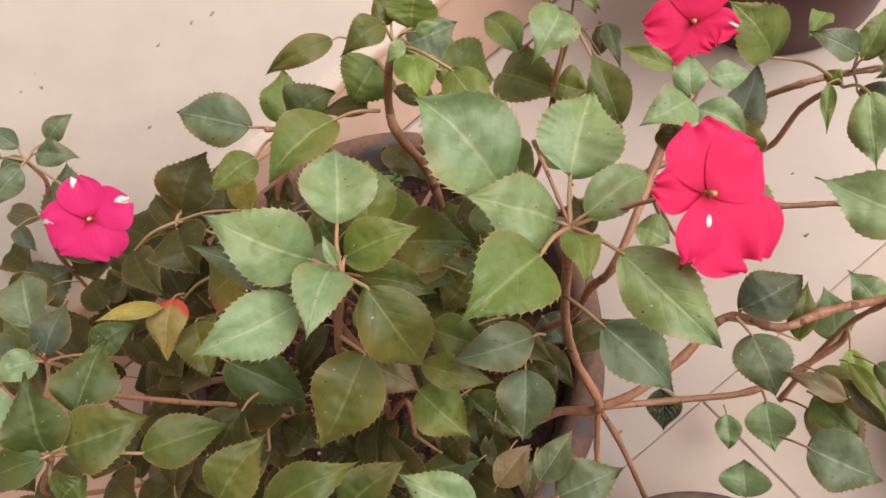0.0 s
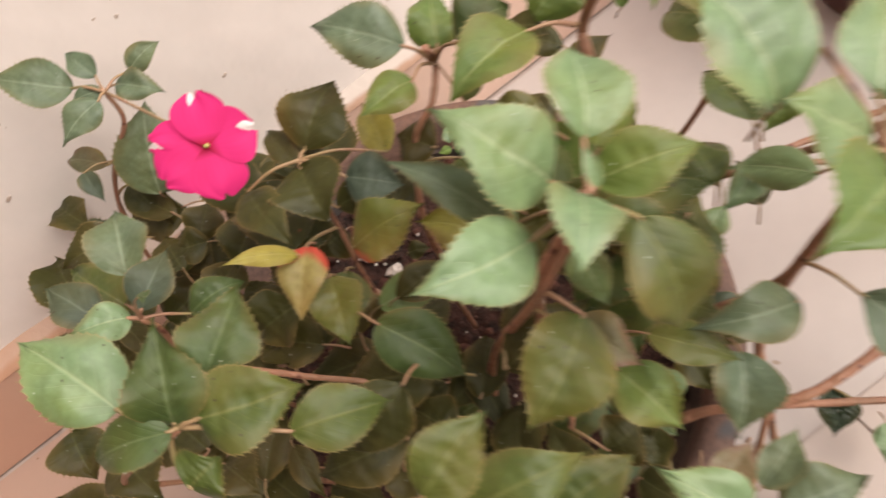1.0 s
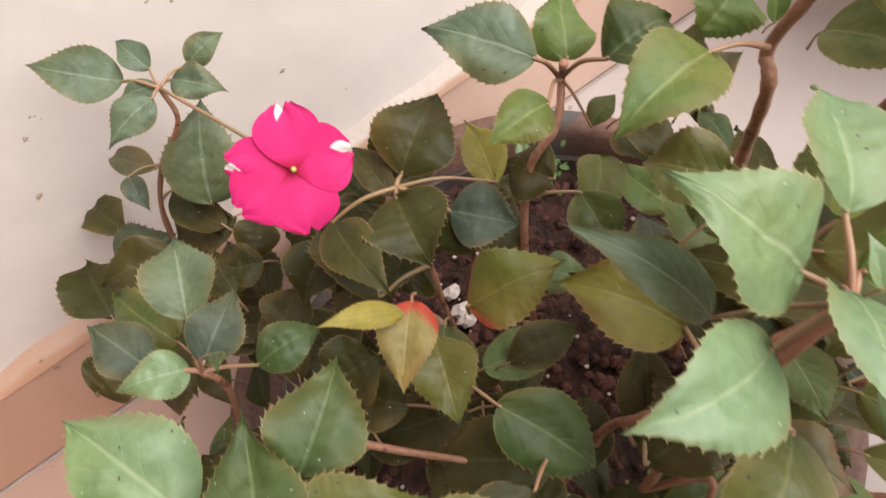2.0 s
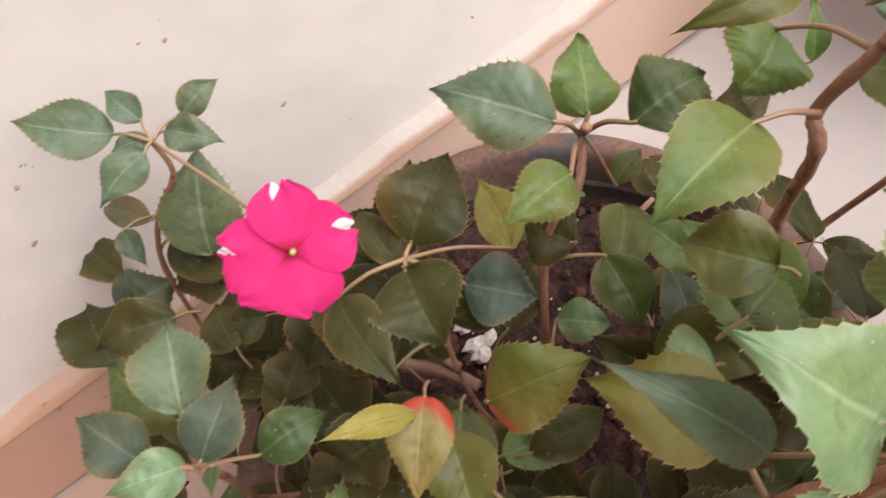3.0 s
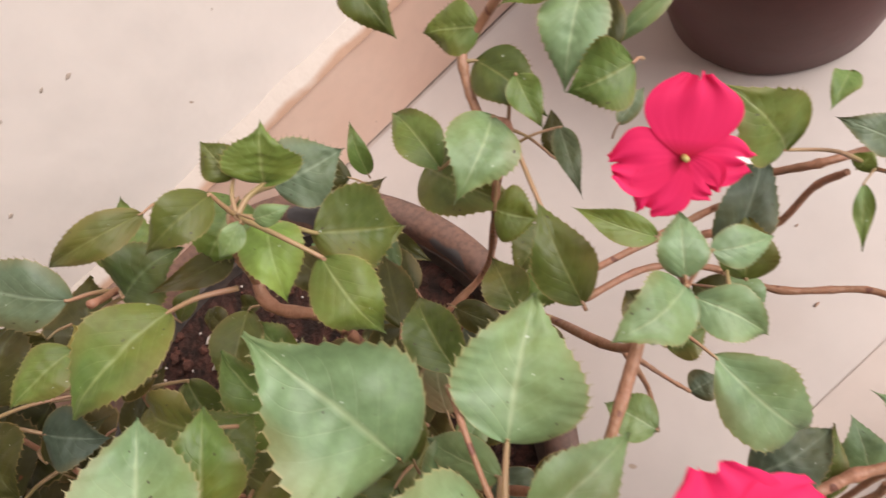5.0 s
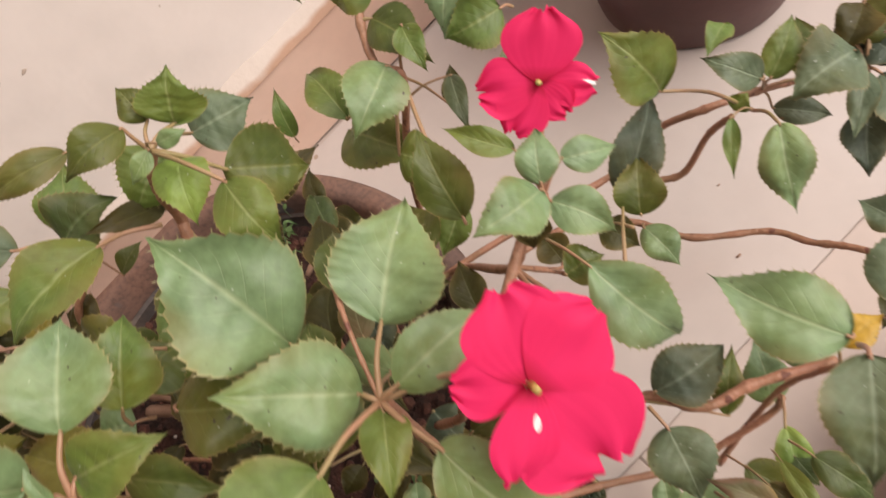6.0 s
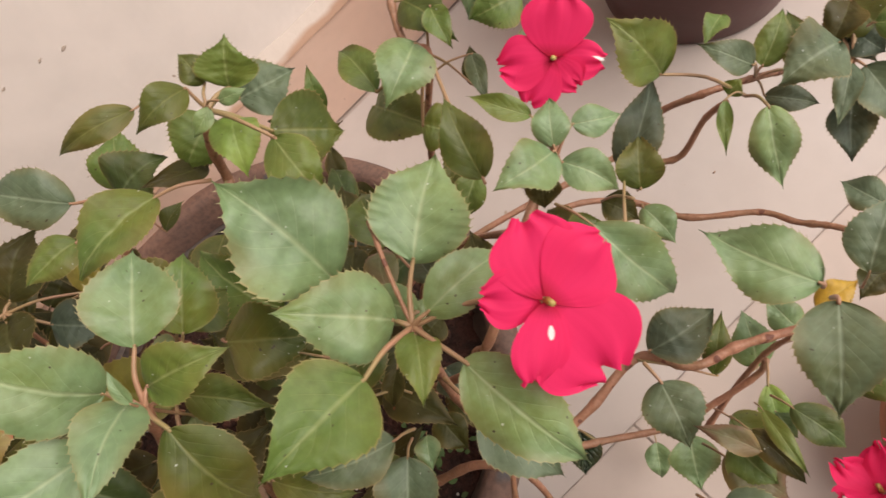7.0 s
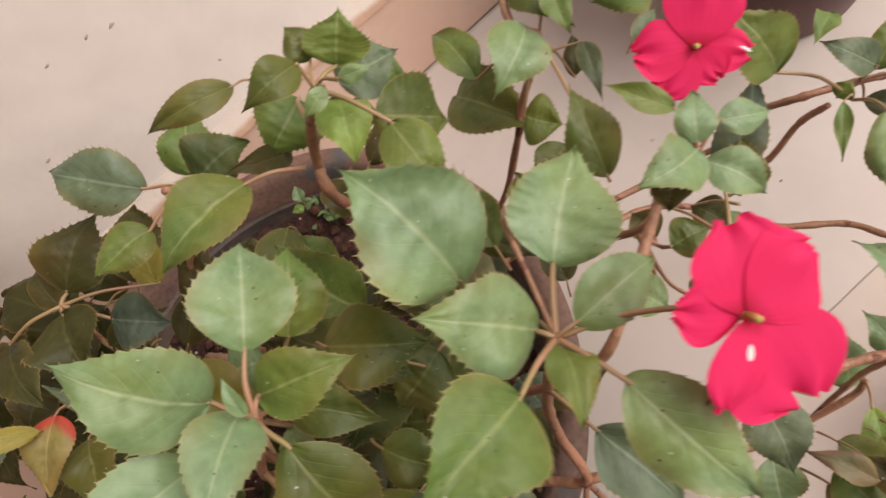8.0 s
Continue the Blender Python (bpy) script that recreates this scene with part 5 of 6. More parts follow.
leaf((0.0845, 0.0476, 0.0318), (0.0710, 0.0318, 0.0229), (-0.2232, -0.3296, 0.9174), 0.0156, "t", (0.0899, 0.0526, 0.0200), loose=True)
leaf((0.1109, 0.0193, 0.1507), (0.1111, -0.0086, 0.1401), (-0.0385, -0.3548, 0.9342), 0.0122, "d", (0.1144, 0.0256, 0.1370), loose=True)
leaf((0.1045, 0.0209, 0.1304), (0.1046, -0.0026, 0.1311), (-0.1914, -0.0123, 0.9814), 0.0217, "g", (0.1073, 0.0271, 0.1167), loose=True)
leaf((0.0803, 0.0067, 0.1515), (0.0948, -0.0202, 0.1389), (0.0526, -0.4026, 0.9138), 0.0263, "v", (0.0805, 0.0119, 0.1388), loose=True)
# top of the tall stem
leaf((0.0360, 0.2156, 0.3062), (0.0067, 0.2244, 0.3069), (-0.1529, -0.5770, 0.8023), 0.0111, "o", (0.0365, 0.2284, 0.2921), loose=True, droop=0.24)
leaf((0.0540, 0.2009, 0.3089), (0.0331, 0.1992, 0.3112), (0.1358, -0.6312, 0.7636), 0.0125, "o", (0.0532, 0.1993, 0.2986), droop=0.34)
leaf((0.0585, 0.2097, 0.2986), (0.0594, 0.2193, 0.3065), (0.0872, -0.6421, 0.7616), 0.0115, "o", (0.0532, 0.1993, 0.2986))
leaf((0.0634, 0.2046, 0.2947), (0.0747, 0.2087, 0.3073), (-0.2579, -0.8253, 0.5024), 0.0205, "g", (0.0532, 0.1993, 0.2986))
leaf((0.0619, 0.2163, 0.2784), (0.0849, 0.2115, 0.2743), (0.0195, -0.5942, 0.8041), 0.0223, "v", (0.0532, 0.1993, 0.2986))
leaf((0.0570, 0.1990, 0.2898), (0.0468, 0.1783, 0.2858), (0.2662, -0.3058, 0.9141), 0.0171, "l", (0.0532, 0.1993, 0.2986), droop=0.2)
leaf((0.0621, 0.1942, 0.2780), (0.0818, 0.1871, 0.2583), (0.3515, -0.7112, 0.6088), 0.0264, "o", (0.0532, 0.1993, 0.2986))
leaf((0.0623, 0.1770, 0.2917), (0.0593, 0.1583, 0.2727), (0.0624, -0.7182, 0.6930), 0.0178, "g", (0.0532, 0.1993, 0.2986), droop=0.22)
leaf((0.0329, 0.2261, 0.2573), (0.0107, 0.2202, 0.2787), (0.6409, -0.5752, 0.5083), 0.0108, "d", (0.0352, 0.2305, 0.2462), loose=True)
leaf((0.0553, 0.1905, 0.3059), (0.0444, 0.1893, 0.3031), (0.1035, -0.6111, 0.7848), 0.0060, "t", (0.0532, 0.1993, 0.2986))
leaf((0.0590, 0.1852, 0.3099), (0.0680, 0.1802, 0.3098), (0.0609, -0.6145, 0.7866), 0.0054, "t", (0.0532, 0.1993, 0.2986))
# more of the upper shoots
leaf((0.0486, 0.2313, 0.2693), (0.0260, 0.2238, 0.2661), (0.0923, -0.6094, 0.7875), 0.0273, "g", (0.0448, 0.2003, 0.2876))
leaf((0.1069, 0.1832, 0.2316), (0.1153, 0.1713, 0.2267), (-0.2483, -0.3969, 0.8836), 0.0197, "g", (0.1262, 0.1903, 0.2517))
leaf((-0.0001, 0.1492, 0.2878), (0.0164, 0.1690, 0.2924), (0.3037, -0.4475, 0.8412), 0.0206, "g", (-0.0088, 0.1586, 0.2753), loose=True)
leaf((-0.0841, 0.2705, 0.2195), (-0.1125, 0.2765, 0.2151), (0.3408, -0.5284, 0.7775), 0.0294, "d", (-0.0831, 0.2765, 0.2096), loose=True)
leaf((-0.0551, 0.2772, 0.2386), (-0.0782, 0.2840, 0.2341), (0.2966, -0.5729, 0.7641), 0.0252, "d", (-0.0536, 0.2833, 0.2291), loose=True)
leaf((0.0086, 0.2105, 0.1982), (0.0041, 0.2411, 0.1977), (-0.0102, -0.4597, 0.8880), 0.0192, "g", (0.0094, 0.2109, 0.1858), loose=True)
leaf((-0.0264, 0.2308, 0.2338), (-0.0359, 0.2482, 0.2337), (0.0720, -0.5189, 0.8518), 0.0239, "d", (-0.0246, 0.2327, 0.2219), loose=True)
# low leaves, most in the dark colour that takes in their shade
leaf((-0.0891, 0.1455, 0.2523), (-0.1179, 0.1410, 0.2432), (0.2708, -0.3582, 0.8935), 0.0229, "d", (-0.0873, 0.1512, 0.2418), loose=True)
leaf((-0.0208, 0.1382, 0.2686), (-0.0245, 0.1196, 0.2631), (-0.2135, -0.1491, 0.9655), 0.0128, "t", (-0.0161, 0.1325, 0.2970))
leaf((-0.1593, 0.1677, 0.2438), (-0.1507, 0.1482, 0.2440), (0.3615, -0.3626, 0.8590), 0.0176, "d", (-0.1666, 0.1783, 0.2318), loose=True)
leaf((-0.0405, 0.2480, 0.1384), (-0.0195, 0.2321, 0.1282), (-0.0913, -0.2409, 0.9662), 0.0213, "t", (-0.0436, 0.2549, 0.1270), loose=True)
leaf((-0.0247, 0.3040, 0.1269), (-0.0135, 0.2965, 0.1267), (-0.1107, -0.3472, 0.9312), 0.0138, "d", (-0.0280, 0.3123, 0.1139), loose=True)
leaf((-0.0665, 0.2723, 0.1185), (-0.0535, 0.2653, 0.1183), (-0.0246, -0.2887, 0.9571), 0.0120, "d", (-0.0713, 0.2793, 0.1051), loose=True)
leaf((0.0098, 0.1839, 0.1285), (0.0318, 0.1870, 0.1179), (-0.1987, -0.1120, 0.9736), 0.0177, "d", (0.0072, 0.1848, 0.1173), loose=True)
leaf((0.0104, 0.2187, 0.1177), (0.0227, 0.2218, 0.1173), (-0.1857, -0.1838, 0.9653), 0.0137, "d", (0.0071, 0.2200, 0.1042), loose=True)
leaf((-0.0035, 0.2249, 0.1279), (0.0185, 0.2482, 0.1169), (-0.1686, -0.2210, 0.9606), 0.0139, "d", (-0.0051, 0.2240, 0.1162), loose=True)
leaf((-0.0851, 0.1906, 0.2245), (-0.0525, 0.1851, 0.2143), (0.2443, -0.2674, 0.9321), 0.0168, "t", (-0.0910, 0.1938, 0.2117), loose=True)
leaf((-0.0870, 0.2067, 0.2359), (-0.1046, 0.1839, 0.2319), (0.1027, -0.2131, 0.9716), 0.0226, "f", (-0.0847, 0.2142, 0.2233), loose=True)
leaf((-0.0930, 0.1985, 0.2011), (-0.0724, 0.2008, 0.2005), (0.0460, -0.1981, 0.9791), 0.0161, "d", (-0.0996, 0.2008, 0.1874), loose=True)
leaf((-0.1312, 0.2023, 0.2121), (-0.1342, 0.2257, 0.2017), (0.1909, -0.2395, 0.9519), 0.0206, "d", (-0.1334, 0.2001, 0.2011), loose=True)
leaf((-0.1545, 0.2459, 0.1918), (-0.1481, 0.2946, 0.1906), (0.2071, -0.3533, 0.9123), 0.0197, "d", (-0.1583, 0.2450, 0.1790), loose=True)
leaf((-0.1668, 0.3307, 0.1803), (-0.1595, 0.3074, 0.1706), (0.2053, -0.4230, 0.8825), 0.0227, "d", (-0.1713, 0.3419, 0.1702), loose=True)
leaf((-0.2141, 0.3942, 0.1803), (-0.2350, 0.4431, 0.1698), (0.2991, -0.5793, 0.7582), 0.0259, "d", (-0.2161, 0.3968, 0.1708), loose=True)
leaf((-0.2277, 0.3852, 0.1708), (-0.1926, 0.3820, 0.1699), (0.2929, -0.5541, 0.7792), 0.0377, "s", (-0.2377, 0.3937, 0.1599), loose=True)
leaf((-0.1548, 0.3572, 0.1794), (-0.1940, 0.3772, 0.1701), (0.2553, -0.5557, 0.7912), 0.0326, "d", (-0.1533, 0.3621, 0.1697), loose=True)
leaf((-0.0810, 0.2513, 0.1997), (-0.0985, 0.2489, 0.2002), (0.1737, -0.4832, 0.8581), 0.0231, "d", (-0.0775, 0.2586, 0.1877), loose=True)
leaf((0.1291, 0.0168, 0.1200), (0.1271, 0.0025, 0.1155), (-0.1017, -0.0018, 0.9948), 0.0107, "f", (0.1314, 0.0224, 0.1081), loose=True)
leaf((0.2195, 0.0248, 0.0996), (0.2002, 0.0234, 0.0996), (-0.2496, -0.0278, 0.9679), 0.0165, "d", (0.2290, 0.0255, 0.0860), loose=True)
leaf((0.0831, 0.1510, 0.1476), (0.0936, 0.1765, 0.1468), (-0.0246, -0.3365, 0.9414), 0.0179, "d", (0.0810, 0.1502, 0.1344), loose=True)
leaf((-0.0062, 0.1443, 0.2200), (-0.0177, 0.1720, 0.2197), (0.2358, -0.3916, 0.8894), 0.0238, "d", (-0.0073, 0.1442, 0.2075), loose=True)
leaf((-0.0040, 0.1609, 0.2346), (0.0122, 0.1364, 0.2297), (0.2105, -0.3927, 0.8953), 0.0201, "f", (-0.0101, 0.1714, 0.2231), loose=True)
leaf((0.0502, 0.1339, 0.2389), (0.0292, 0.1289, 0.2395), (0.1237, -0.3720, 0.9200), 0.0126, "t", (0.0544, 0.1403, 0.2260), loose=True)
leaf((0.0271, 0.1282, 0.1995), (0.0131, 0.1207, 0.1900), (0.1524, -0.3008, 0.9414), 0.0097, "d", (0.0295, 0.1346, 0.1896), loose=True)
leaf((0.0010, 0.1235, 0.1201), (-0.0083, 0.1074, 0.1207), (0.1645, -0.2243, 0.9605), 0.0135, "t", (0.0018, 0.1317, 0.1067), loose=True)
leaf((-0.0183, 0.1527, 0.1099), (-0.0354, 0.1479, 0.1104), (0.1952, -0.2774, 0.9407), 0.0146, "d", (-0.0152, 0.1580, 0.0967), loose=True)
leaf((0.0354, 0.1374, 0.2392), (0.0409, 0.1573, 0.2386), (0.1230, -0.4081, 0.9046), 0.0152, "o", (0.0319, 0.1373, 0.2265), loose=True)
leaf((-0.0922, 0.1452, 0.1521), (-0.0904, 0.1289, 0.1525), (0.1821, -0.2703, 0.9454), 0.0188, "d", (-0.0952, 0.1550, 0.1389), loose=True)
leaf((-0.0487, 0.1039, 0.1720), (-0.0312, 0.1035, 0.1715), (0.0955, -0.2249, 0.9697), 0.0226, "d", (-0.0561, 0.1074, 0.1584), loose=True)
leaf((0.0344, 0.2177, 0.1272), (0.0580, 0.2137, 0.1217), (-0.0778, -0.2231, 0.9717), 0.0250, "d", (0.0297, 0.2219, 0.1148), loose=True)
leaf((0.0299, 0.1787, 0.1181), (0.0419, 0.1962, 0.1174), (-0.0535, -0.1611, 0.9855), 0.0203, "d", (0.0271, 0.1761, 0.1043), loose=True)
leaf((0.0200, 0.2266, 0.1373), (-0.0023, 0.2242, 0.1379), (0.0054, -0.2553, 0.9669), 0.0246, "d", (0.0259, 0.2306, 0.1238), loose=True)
# seedling by the rim
leaf((0.0042, 0.3419, 0.0902), (0.0079, 0.3526, 0.0950), (-0.1559, -0.4340, 0.8873), 0.0093, "t", (0.0044, 0.3429, 0.0753), loose=True)
leaf((0.0044, 0.3374, 0.0903), (0.0139, 0.3310, 0.0952), (-0.1625, -0.4176, 0.8940), 0.0084, "t", (0.0023, 0.3465, 0.0754), loose=True)
leaf((0.0028, 0.3417, 0.0852), (-0.0070, 0.3446, 0.0854), (-0.1412, -0.4245, 0.8944), 0.0071, "l", (0.0104, 0.3458, 0.0727), loose=True)
# leaves at the top of the tall shoot
leaf((0.1672, 0.1949, 0.2730), (0.1427, 0.1801, 0.2621), (-0.2718, -0.3371, 0.9014), 0.0204, "t", (0.1757, 0.2032, 0.2615), loose=True)
leaf((0.1736, 0.1921, 0.2630), (0.1523, 0.1755, 0.2539), (-0.2872, -0.3094, 0.9065), 0.0100, "d", (0.1819, 0.2005, 0.2511), loose=True)
leaf((0.1340, 0.2113, 0.2605), (0.1356, 0.1810, 0.2561), (-0.1937, -0.3557, 0.9143), 0.0183, "o", (0.1365, 0.2221, 0.2487), loose=True)
leaf((0.1415, 0.2157, 0.2661), (0.1293, 0.2313, 0.2641), (-0.1929, -0.4480, 0.8730), 0.0175, "g", (0.1476, 0.2171, 0.2545), loose=True)
leaf((0.1645, 0.1999, 0.2790), (0.1457, 0.2074, 0.2770), (-0.2731, -0.4029, 0.8735), 0.0126, "g", (0.1739, 0.2033, 0.2674), loose=True)
leaf((0.1235, 0.2580, 0.2810), (0.1208, 0.2324, 0.2704), (-0.1437, -0.5184, 0.8430), 0.0157, "o", (0.1261, 0.2712, 0.2696), loose=True)
leaf((0.1859, 0.1782, 0.2630), (0.1648, 0.1877, 0.2499), (-0.3241, -0.3011, 0.8968), 0.0072, "t", (0.1962, 0.1810, 0.2515), loose=True)
leaf((0.1396, 0.1836, 0.2410), (0.1277, 0.1618, 0.2367), (-0.1797, -0.2605, 0.9486), 0.0087, "v", (0.1450, 0.1923, 0.2289), loose=True)
leaf((0.1538, 0.1721, 0.2359), (0.1692, 0.1755, 0.2355), (-0.2631, -0.2503, 0.9318), 0.0073, "v", (0.1516, 0.1745, 0.2229), loose=True)
leaf((-0.0226, 0.1719, 0.2499), (-0.0375, 0.1790, 0.2502), (-0.1380, -0.1506, 0.9789), 0.0224, "t", (-0.0154, 0.1712, 0.2362), loose=True)
# leaves between the shoot and the wall, darkened in colour for the shade there
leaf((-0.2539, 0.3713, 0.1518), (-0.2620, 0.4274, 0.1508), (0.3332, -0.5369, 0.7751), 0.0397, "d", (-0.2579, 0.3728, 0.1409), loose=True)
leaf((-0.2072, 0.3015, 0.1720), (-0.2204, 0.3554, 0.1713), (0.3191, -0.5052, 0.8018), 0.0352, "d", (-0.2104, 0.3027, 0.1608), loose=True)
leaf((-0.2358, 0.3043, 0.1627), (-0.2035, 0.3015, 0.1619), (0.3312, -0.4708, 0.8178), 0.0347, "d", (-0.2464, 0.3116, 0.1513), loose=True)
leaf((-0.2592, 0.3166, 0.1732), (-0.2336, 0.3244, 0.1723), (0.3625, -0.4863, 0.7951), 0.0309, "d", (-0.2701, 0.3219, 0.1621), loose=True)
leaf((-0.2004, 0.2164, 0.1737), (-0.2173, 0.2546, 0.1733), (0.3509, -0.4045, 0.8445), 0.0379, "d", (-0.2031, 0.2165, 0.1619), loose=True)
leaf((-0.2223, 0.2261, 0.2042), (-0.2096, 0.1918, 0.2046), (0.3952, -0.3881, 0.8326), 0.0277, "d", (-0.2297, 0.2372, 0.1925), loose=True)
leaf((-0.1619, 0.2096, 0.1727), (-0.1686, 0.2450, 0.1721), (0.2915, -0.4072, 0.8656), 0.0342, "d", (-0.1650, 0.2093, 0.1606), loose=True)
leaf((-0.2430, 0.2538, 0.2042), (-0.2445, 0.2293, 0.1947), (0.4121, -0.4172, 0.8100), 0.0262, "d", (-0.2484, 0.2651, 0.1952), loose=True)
# leaves low beside the wall, shade put into their dark colour
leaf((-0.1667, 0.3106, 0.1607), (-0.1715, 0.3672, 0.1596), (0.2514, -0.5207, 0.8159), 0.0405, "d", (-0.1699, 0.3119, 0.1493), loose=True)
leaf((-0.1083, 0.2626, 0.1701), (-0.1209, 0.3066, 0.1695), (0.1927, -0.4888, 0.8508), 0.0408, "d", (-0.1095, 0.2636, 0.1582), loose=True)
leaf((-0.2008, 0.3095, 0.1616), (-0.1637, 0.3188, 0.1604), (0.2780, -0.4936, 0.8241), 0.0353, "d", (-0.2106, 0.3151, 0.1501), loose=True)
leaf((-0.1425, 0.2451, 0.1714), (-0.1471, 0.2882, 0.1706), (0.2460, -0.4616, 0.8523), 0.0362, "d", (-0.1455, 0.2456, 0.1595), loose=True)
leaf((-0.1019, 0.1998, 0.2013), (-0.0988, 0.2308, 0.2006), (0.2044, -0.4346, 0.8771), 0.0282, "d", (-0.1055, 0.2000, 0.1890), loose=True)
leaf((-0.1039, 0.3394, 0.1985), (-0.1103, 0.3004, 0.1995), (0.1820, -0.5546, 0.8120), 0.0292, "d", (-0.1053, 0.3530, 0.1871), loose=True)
# leaves low between the tall stem and the rim
leaf((0.0434, 0.2495, 0.1162), (0.0369, 0.2191, 0.1170), (-0.0637, -0.2556, 0.9647), 0.0234, "s", (0.0458, 0.2589, 0.1027), loose=True)
leaf((0.0359, 0.2013, 0.1174), (0.0319, 0.1771, 0.1181), (-0.0491, -0.1650, 0.9851), 0.0217, "s", (0.0378, 0.2095, 0.1036), loose=True)
leaf((0.1191, 0.1790, 0.1963), (0.0966, 0.1742, 0.1969), (-0.2672, -0.1638, 0.9496), 0.0180, "o", (0.1287, 0.1824, 0.1830), loose=True)
leaf((0.0614, 0.1799, 0.1274), (0.0625, 0.2039, 0.1168), (-0.1121, -0.1700, 0.9790), 0.0188, "s", (0.0625, 0.1767, 0.1160), loose=True)
leaf((0.0510, 0.1524, 0.1483), (0.0339, 0.1493, 0.1487), (-0.0721, -0.0872, 0.9936), 0.0183, "d", (0.0579, 0.1545, 0.1344), loose=True)
# leaves behind the upright shoots
leaf((0.1187, 0.1210, 0.1776), (0.1354, 0.1154, 0.1774), (-0.1258, -0.0647, 0.9899), 0.0187, "o", (0.1148, 0.1240, 0.1637), loose=True)
leaf((0.0942, 0.1008, 0.1986), (0.0879, 0.1186, 0.1984), (-0.0281, -0.0471, 0.9985), 0.0160, "t", (0.0964, 0.0957, 0.1846), loose=True)
leaf((0.1157, 0.1060, 0.1480), (0.1287, 0.1032, 0.1478), (-0.1020, -0.0271, 0.9944), 0.0136, "s", (0.1114, 0.1078, 0.1341), loose=True)
leaf((0.0887, 0.1638, 0.1973), (0.0956, 0.1877, 0.1966), (-0.0356, -0.2352, 0.9713), 0.0185, "o", (0.0873, 0.1614, 0.1837), loose=True)
leaf((0.1262, 0.1360, 0.1470), (0.1287, 0.1538, 0.1466), (-0.1158, -0.1237, 0.9855), 0.0171, "d", (0.1269, 0.1318, 0.1332), loose=True)
leaf((-0.0274, 0.0928, 0.1316), (-0.0510, 0.0870, 0.1224), (0.0818, -0.1753, 0.9811), 0.0140, "b", (-0.0231, 0.0964, 0.1202), loose=True)
leaf((-0.0194, 0.0811, 0.1317), (-0.0373, 0.0695, 0.1225), (0.0625, -0.1482, 0.9870), 0.0122, "b", (-0.0156, 0.0859, 0.1205), loose=True)
leaf((-0.0262, 0.1051, 0.1413), (-0.0350, 0.0880, 0.1319), (0.0672, -0.1919, 0.9791), 0.0154, "d", (-0.0246, 0.1124, 0.1304), loose=True)
leaf((0.0339, 0.1353, 0.1390), (0.0332, 0.1179, 0.1295), (-0.0593, -0.2425, 0.9683), 0.0227, "s", (0.0350, 0.1439, 0.1285), loose=True)
leaf((0.0128, 0.1263, 0.1197), (0.0112, 0.1047, 0.1103), (-0.0174, -0.2139, 0.9767), 0.0200, "d", (0.0135, 0.1347, 0.1086), loose=True)
leaf((-0.0718, 0.2885, 0.1987), (-0.0525, 0.3298, 0.1974), (0.1088, -0.5527, 0.8262), 0.0325, "d", (-0.0760, 0.2909, 0.1871), loose=True)
leaf((-0.1021, 0.3096, 0.1890), (-0.0729, 0.3234, 0.1880), (0.1473, -0.5456, 0.8250), 0.0297, "d", (-0.1096, 0.3148, 0.1774), loose=True)
leaf((-0.1534, 0.3268, 0.1801), (-0.1389, 0.3472, 0.1792), (0.2284, -0.5420, 0.8088), 0.0233, "d", (-0.1602, 0.3296, 0.1688), loose=True)
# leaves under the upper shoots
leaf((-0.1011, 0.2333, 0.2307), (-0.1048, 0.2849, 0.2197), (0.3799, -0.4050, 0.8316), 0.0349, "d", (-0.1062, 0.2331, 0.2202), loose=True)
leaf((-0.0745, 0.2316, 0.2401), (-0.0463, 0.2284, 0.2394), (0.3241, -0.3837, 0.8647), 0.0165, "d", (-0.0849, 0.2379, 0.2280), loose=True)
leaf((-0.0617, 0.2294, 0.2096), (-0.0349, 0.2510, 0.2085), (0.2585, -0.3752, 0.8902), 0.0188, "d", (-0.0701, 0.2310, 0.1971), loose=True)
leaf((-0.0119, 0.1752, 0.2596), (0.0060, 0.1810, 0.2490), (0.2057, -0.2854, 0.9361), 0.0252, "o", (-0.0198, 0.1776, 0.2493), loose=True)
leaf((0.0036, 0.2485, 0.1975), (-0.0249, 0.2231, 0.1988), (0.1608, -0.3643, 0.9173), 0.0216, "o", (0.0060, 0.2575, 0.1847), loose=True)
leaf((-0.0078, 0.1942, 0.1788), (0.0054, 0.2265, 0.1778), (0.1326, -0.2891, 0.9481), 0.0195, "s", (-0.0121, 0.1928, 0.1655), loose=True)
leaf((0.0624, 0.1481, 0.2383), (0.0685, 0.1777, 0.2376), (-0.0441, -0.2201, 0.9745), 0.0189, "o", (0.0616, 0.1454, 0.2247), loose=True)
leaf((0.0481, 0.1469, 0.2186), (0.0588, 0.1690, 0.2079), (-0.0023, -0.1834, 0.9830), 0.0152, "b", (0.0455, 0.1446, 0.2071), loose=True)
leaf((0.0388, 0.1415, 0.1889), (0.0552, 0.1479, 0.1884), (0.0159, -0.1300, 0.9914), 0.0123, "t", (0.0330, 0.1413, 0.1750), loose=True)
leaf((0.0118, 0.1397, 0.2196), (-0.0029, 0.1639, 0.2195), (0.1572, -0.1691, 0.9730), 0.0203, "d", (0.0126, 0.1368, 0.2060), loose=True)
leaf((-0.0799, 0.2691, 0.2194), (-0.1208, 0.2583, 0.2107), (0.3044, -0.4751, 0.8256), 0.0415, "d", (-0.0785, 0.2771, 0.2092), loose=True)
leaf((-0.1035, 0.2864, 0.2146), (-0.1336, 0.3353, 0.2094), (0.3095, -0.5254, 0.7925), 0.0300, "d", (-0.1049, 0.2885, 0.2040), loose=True)
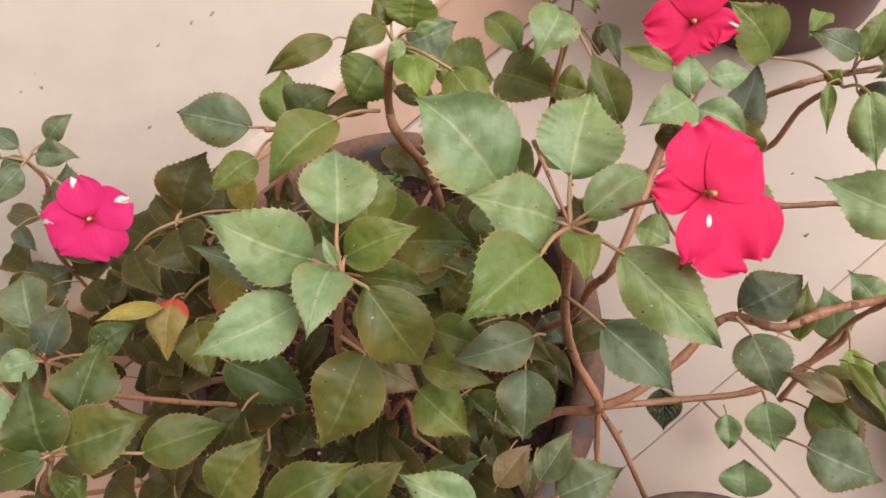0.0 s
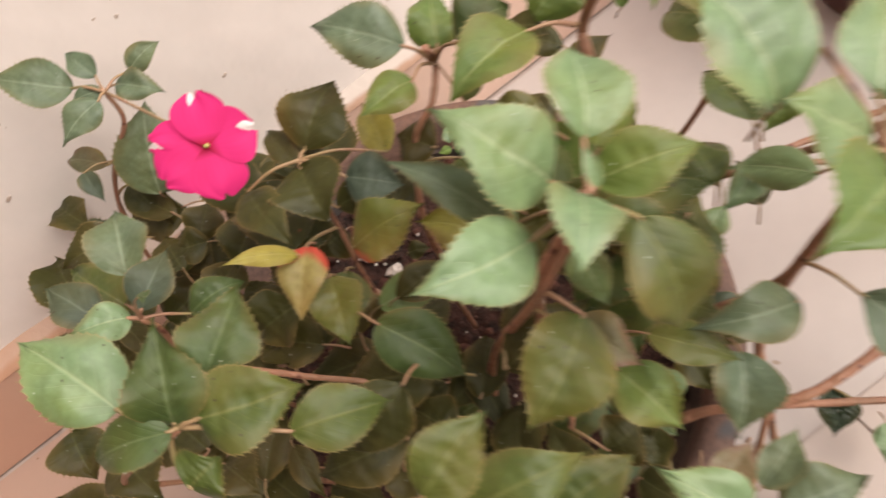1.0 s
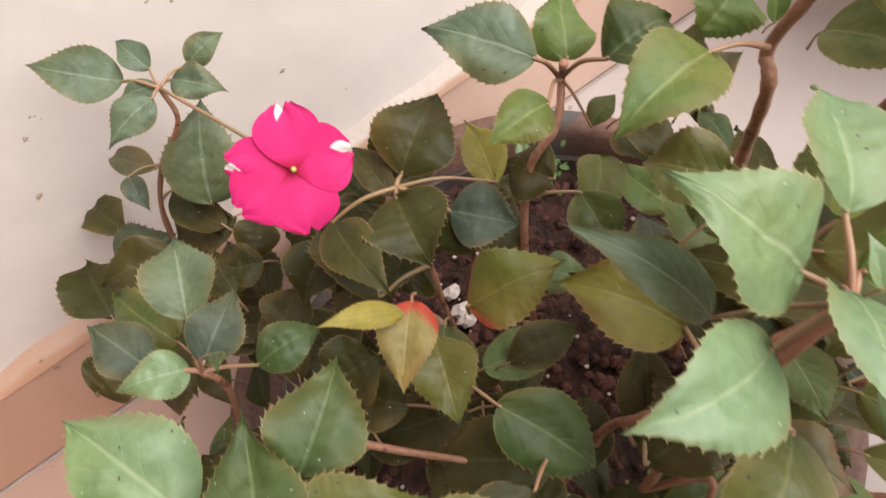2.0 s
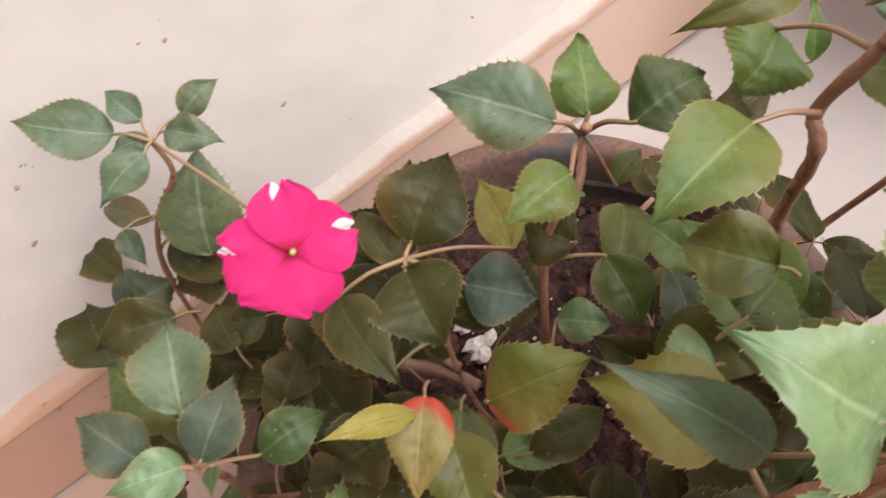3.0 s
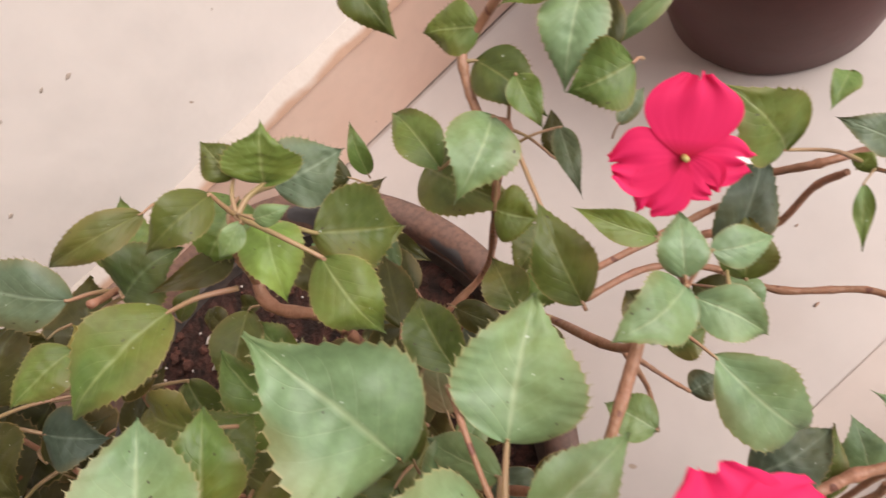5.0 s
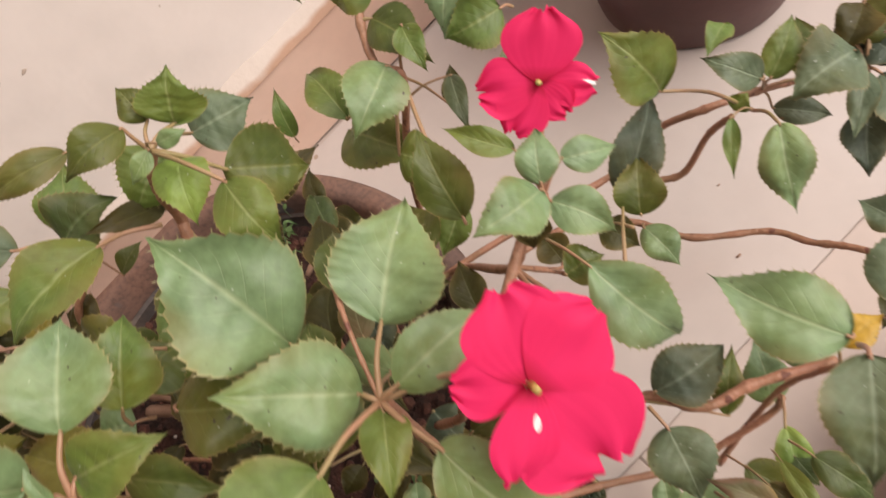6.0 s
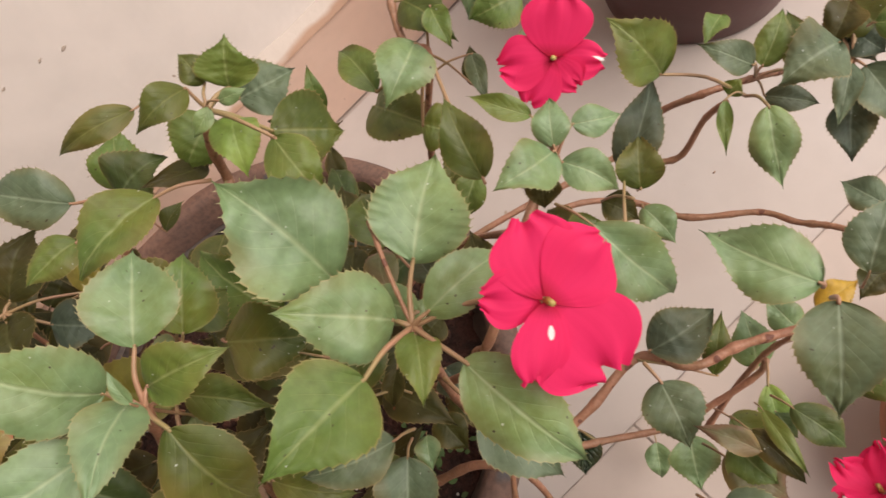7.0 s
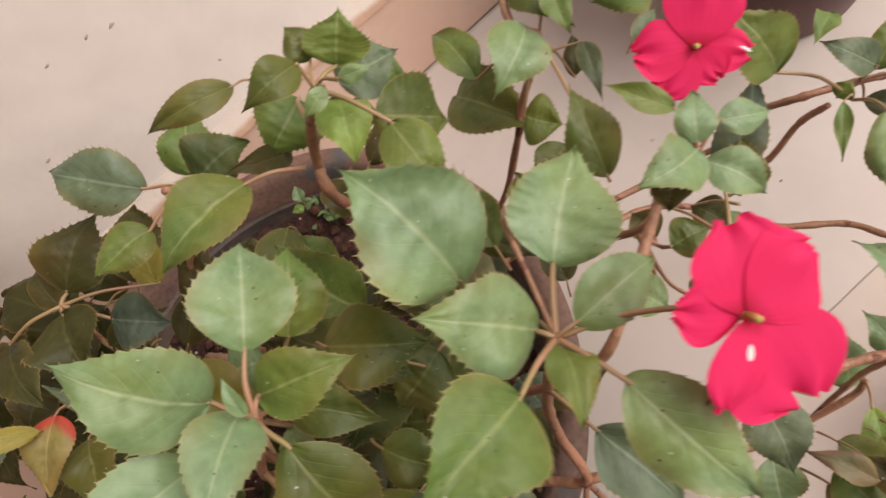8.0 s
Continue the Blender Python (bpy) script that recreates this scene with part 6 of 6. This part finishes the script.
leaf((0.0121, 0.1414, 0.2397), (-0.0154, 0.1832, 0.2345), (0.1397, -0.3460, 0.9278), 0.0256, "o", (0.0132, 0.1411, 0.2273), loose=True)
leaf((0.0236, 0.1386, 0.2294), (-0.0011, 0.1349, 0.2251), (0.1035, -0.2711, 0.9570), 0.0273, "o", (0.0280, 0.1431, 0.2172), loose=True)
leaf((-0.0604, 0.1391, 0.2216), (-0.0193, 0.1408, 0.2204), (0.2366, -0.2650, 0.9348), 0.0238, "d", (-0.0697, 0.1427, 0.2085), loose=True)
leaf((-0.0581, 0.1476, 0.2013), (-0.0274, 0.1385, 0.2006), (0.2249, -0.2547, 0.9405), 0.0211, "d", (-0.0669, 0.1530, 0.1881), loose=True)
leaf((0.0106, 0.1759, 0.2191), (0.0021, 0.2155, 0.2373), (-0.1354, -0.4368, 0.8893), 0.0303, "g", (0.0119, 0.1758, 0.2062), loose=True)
# flowers
flower((0.0832, 0.0702, 0.2993), (0.0402, -0.6771, 0.7348), 0.0412, 0, (), stalk=(0.0529, 0.1000, 0.2786), ruffle=0.05, mark=0, petals=((-142, 1.02, 0.62), (0, 1.0, 0.98), (62, 1.01, 0.9), (-92, 1.32, 0.95), (132, 0.78, 0.8)))
flower((0.1468, 0.1390, 0.2650), (-0.3417, -0.5267, 0.7784), 0.0342, 0, (4,), stalk=(0.1233, 0.1168, 0.2552), ruffle=0.08, petals=((42, 1.24, 1.0), (144, 1.08, 0.9), (-162, 1.02, 0.85), (-92, 0.78, 0.85), (-50, 1.0, 0.7)), narrow=0.8)
flower((-0.0967, 0.2547, 0.2862), (0.0784, -0.7590, 0.6463), 0.036, 0, (0,1,4), stalk=(-0.1330, 0.3622, 0.2620), petals=((64, 1.1, 0.95), (-16, 1.04, 1.1), (-110, 1.15, 1.0), (-177, 1.18, 0.95), (140, 1.13, 0.8)), tone="pink", narrow=0.76)
flower((0.1247, -0.0235, 0.1605), (0.10, 0.62, 0.60), 0.028, 30, (2,), cup=0.75, ruffle=0.2)
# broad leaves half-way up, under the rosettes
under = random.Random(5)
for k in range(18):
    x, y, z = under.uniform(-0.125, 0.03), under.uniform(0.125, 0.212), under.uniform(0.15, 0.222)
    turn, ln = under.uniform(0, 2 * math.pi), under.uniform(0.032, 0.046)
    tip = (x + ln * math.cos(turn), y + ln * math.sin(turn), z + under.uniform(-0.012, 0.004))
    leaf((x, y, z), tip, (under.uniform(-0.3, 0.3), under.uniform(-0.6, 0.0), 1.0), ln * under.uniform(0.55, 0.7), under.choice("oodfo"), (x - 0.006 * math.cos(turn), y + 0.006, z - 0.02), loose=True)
# small leaves low in the plant, their shade put into the dark colours
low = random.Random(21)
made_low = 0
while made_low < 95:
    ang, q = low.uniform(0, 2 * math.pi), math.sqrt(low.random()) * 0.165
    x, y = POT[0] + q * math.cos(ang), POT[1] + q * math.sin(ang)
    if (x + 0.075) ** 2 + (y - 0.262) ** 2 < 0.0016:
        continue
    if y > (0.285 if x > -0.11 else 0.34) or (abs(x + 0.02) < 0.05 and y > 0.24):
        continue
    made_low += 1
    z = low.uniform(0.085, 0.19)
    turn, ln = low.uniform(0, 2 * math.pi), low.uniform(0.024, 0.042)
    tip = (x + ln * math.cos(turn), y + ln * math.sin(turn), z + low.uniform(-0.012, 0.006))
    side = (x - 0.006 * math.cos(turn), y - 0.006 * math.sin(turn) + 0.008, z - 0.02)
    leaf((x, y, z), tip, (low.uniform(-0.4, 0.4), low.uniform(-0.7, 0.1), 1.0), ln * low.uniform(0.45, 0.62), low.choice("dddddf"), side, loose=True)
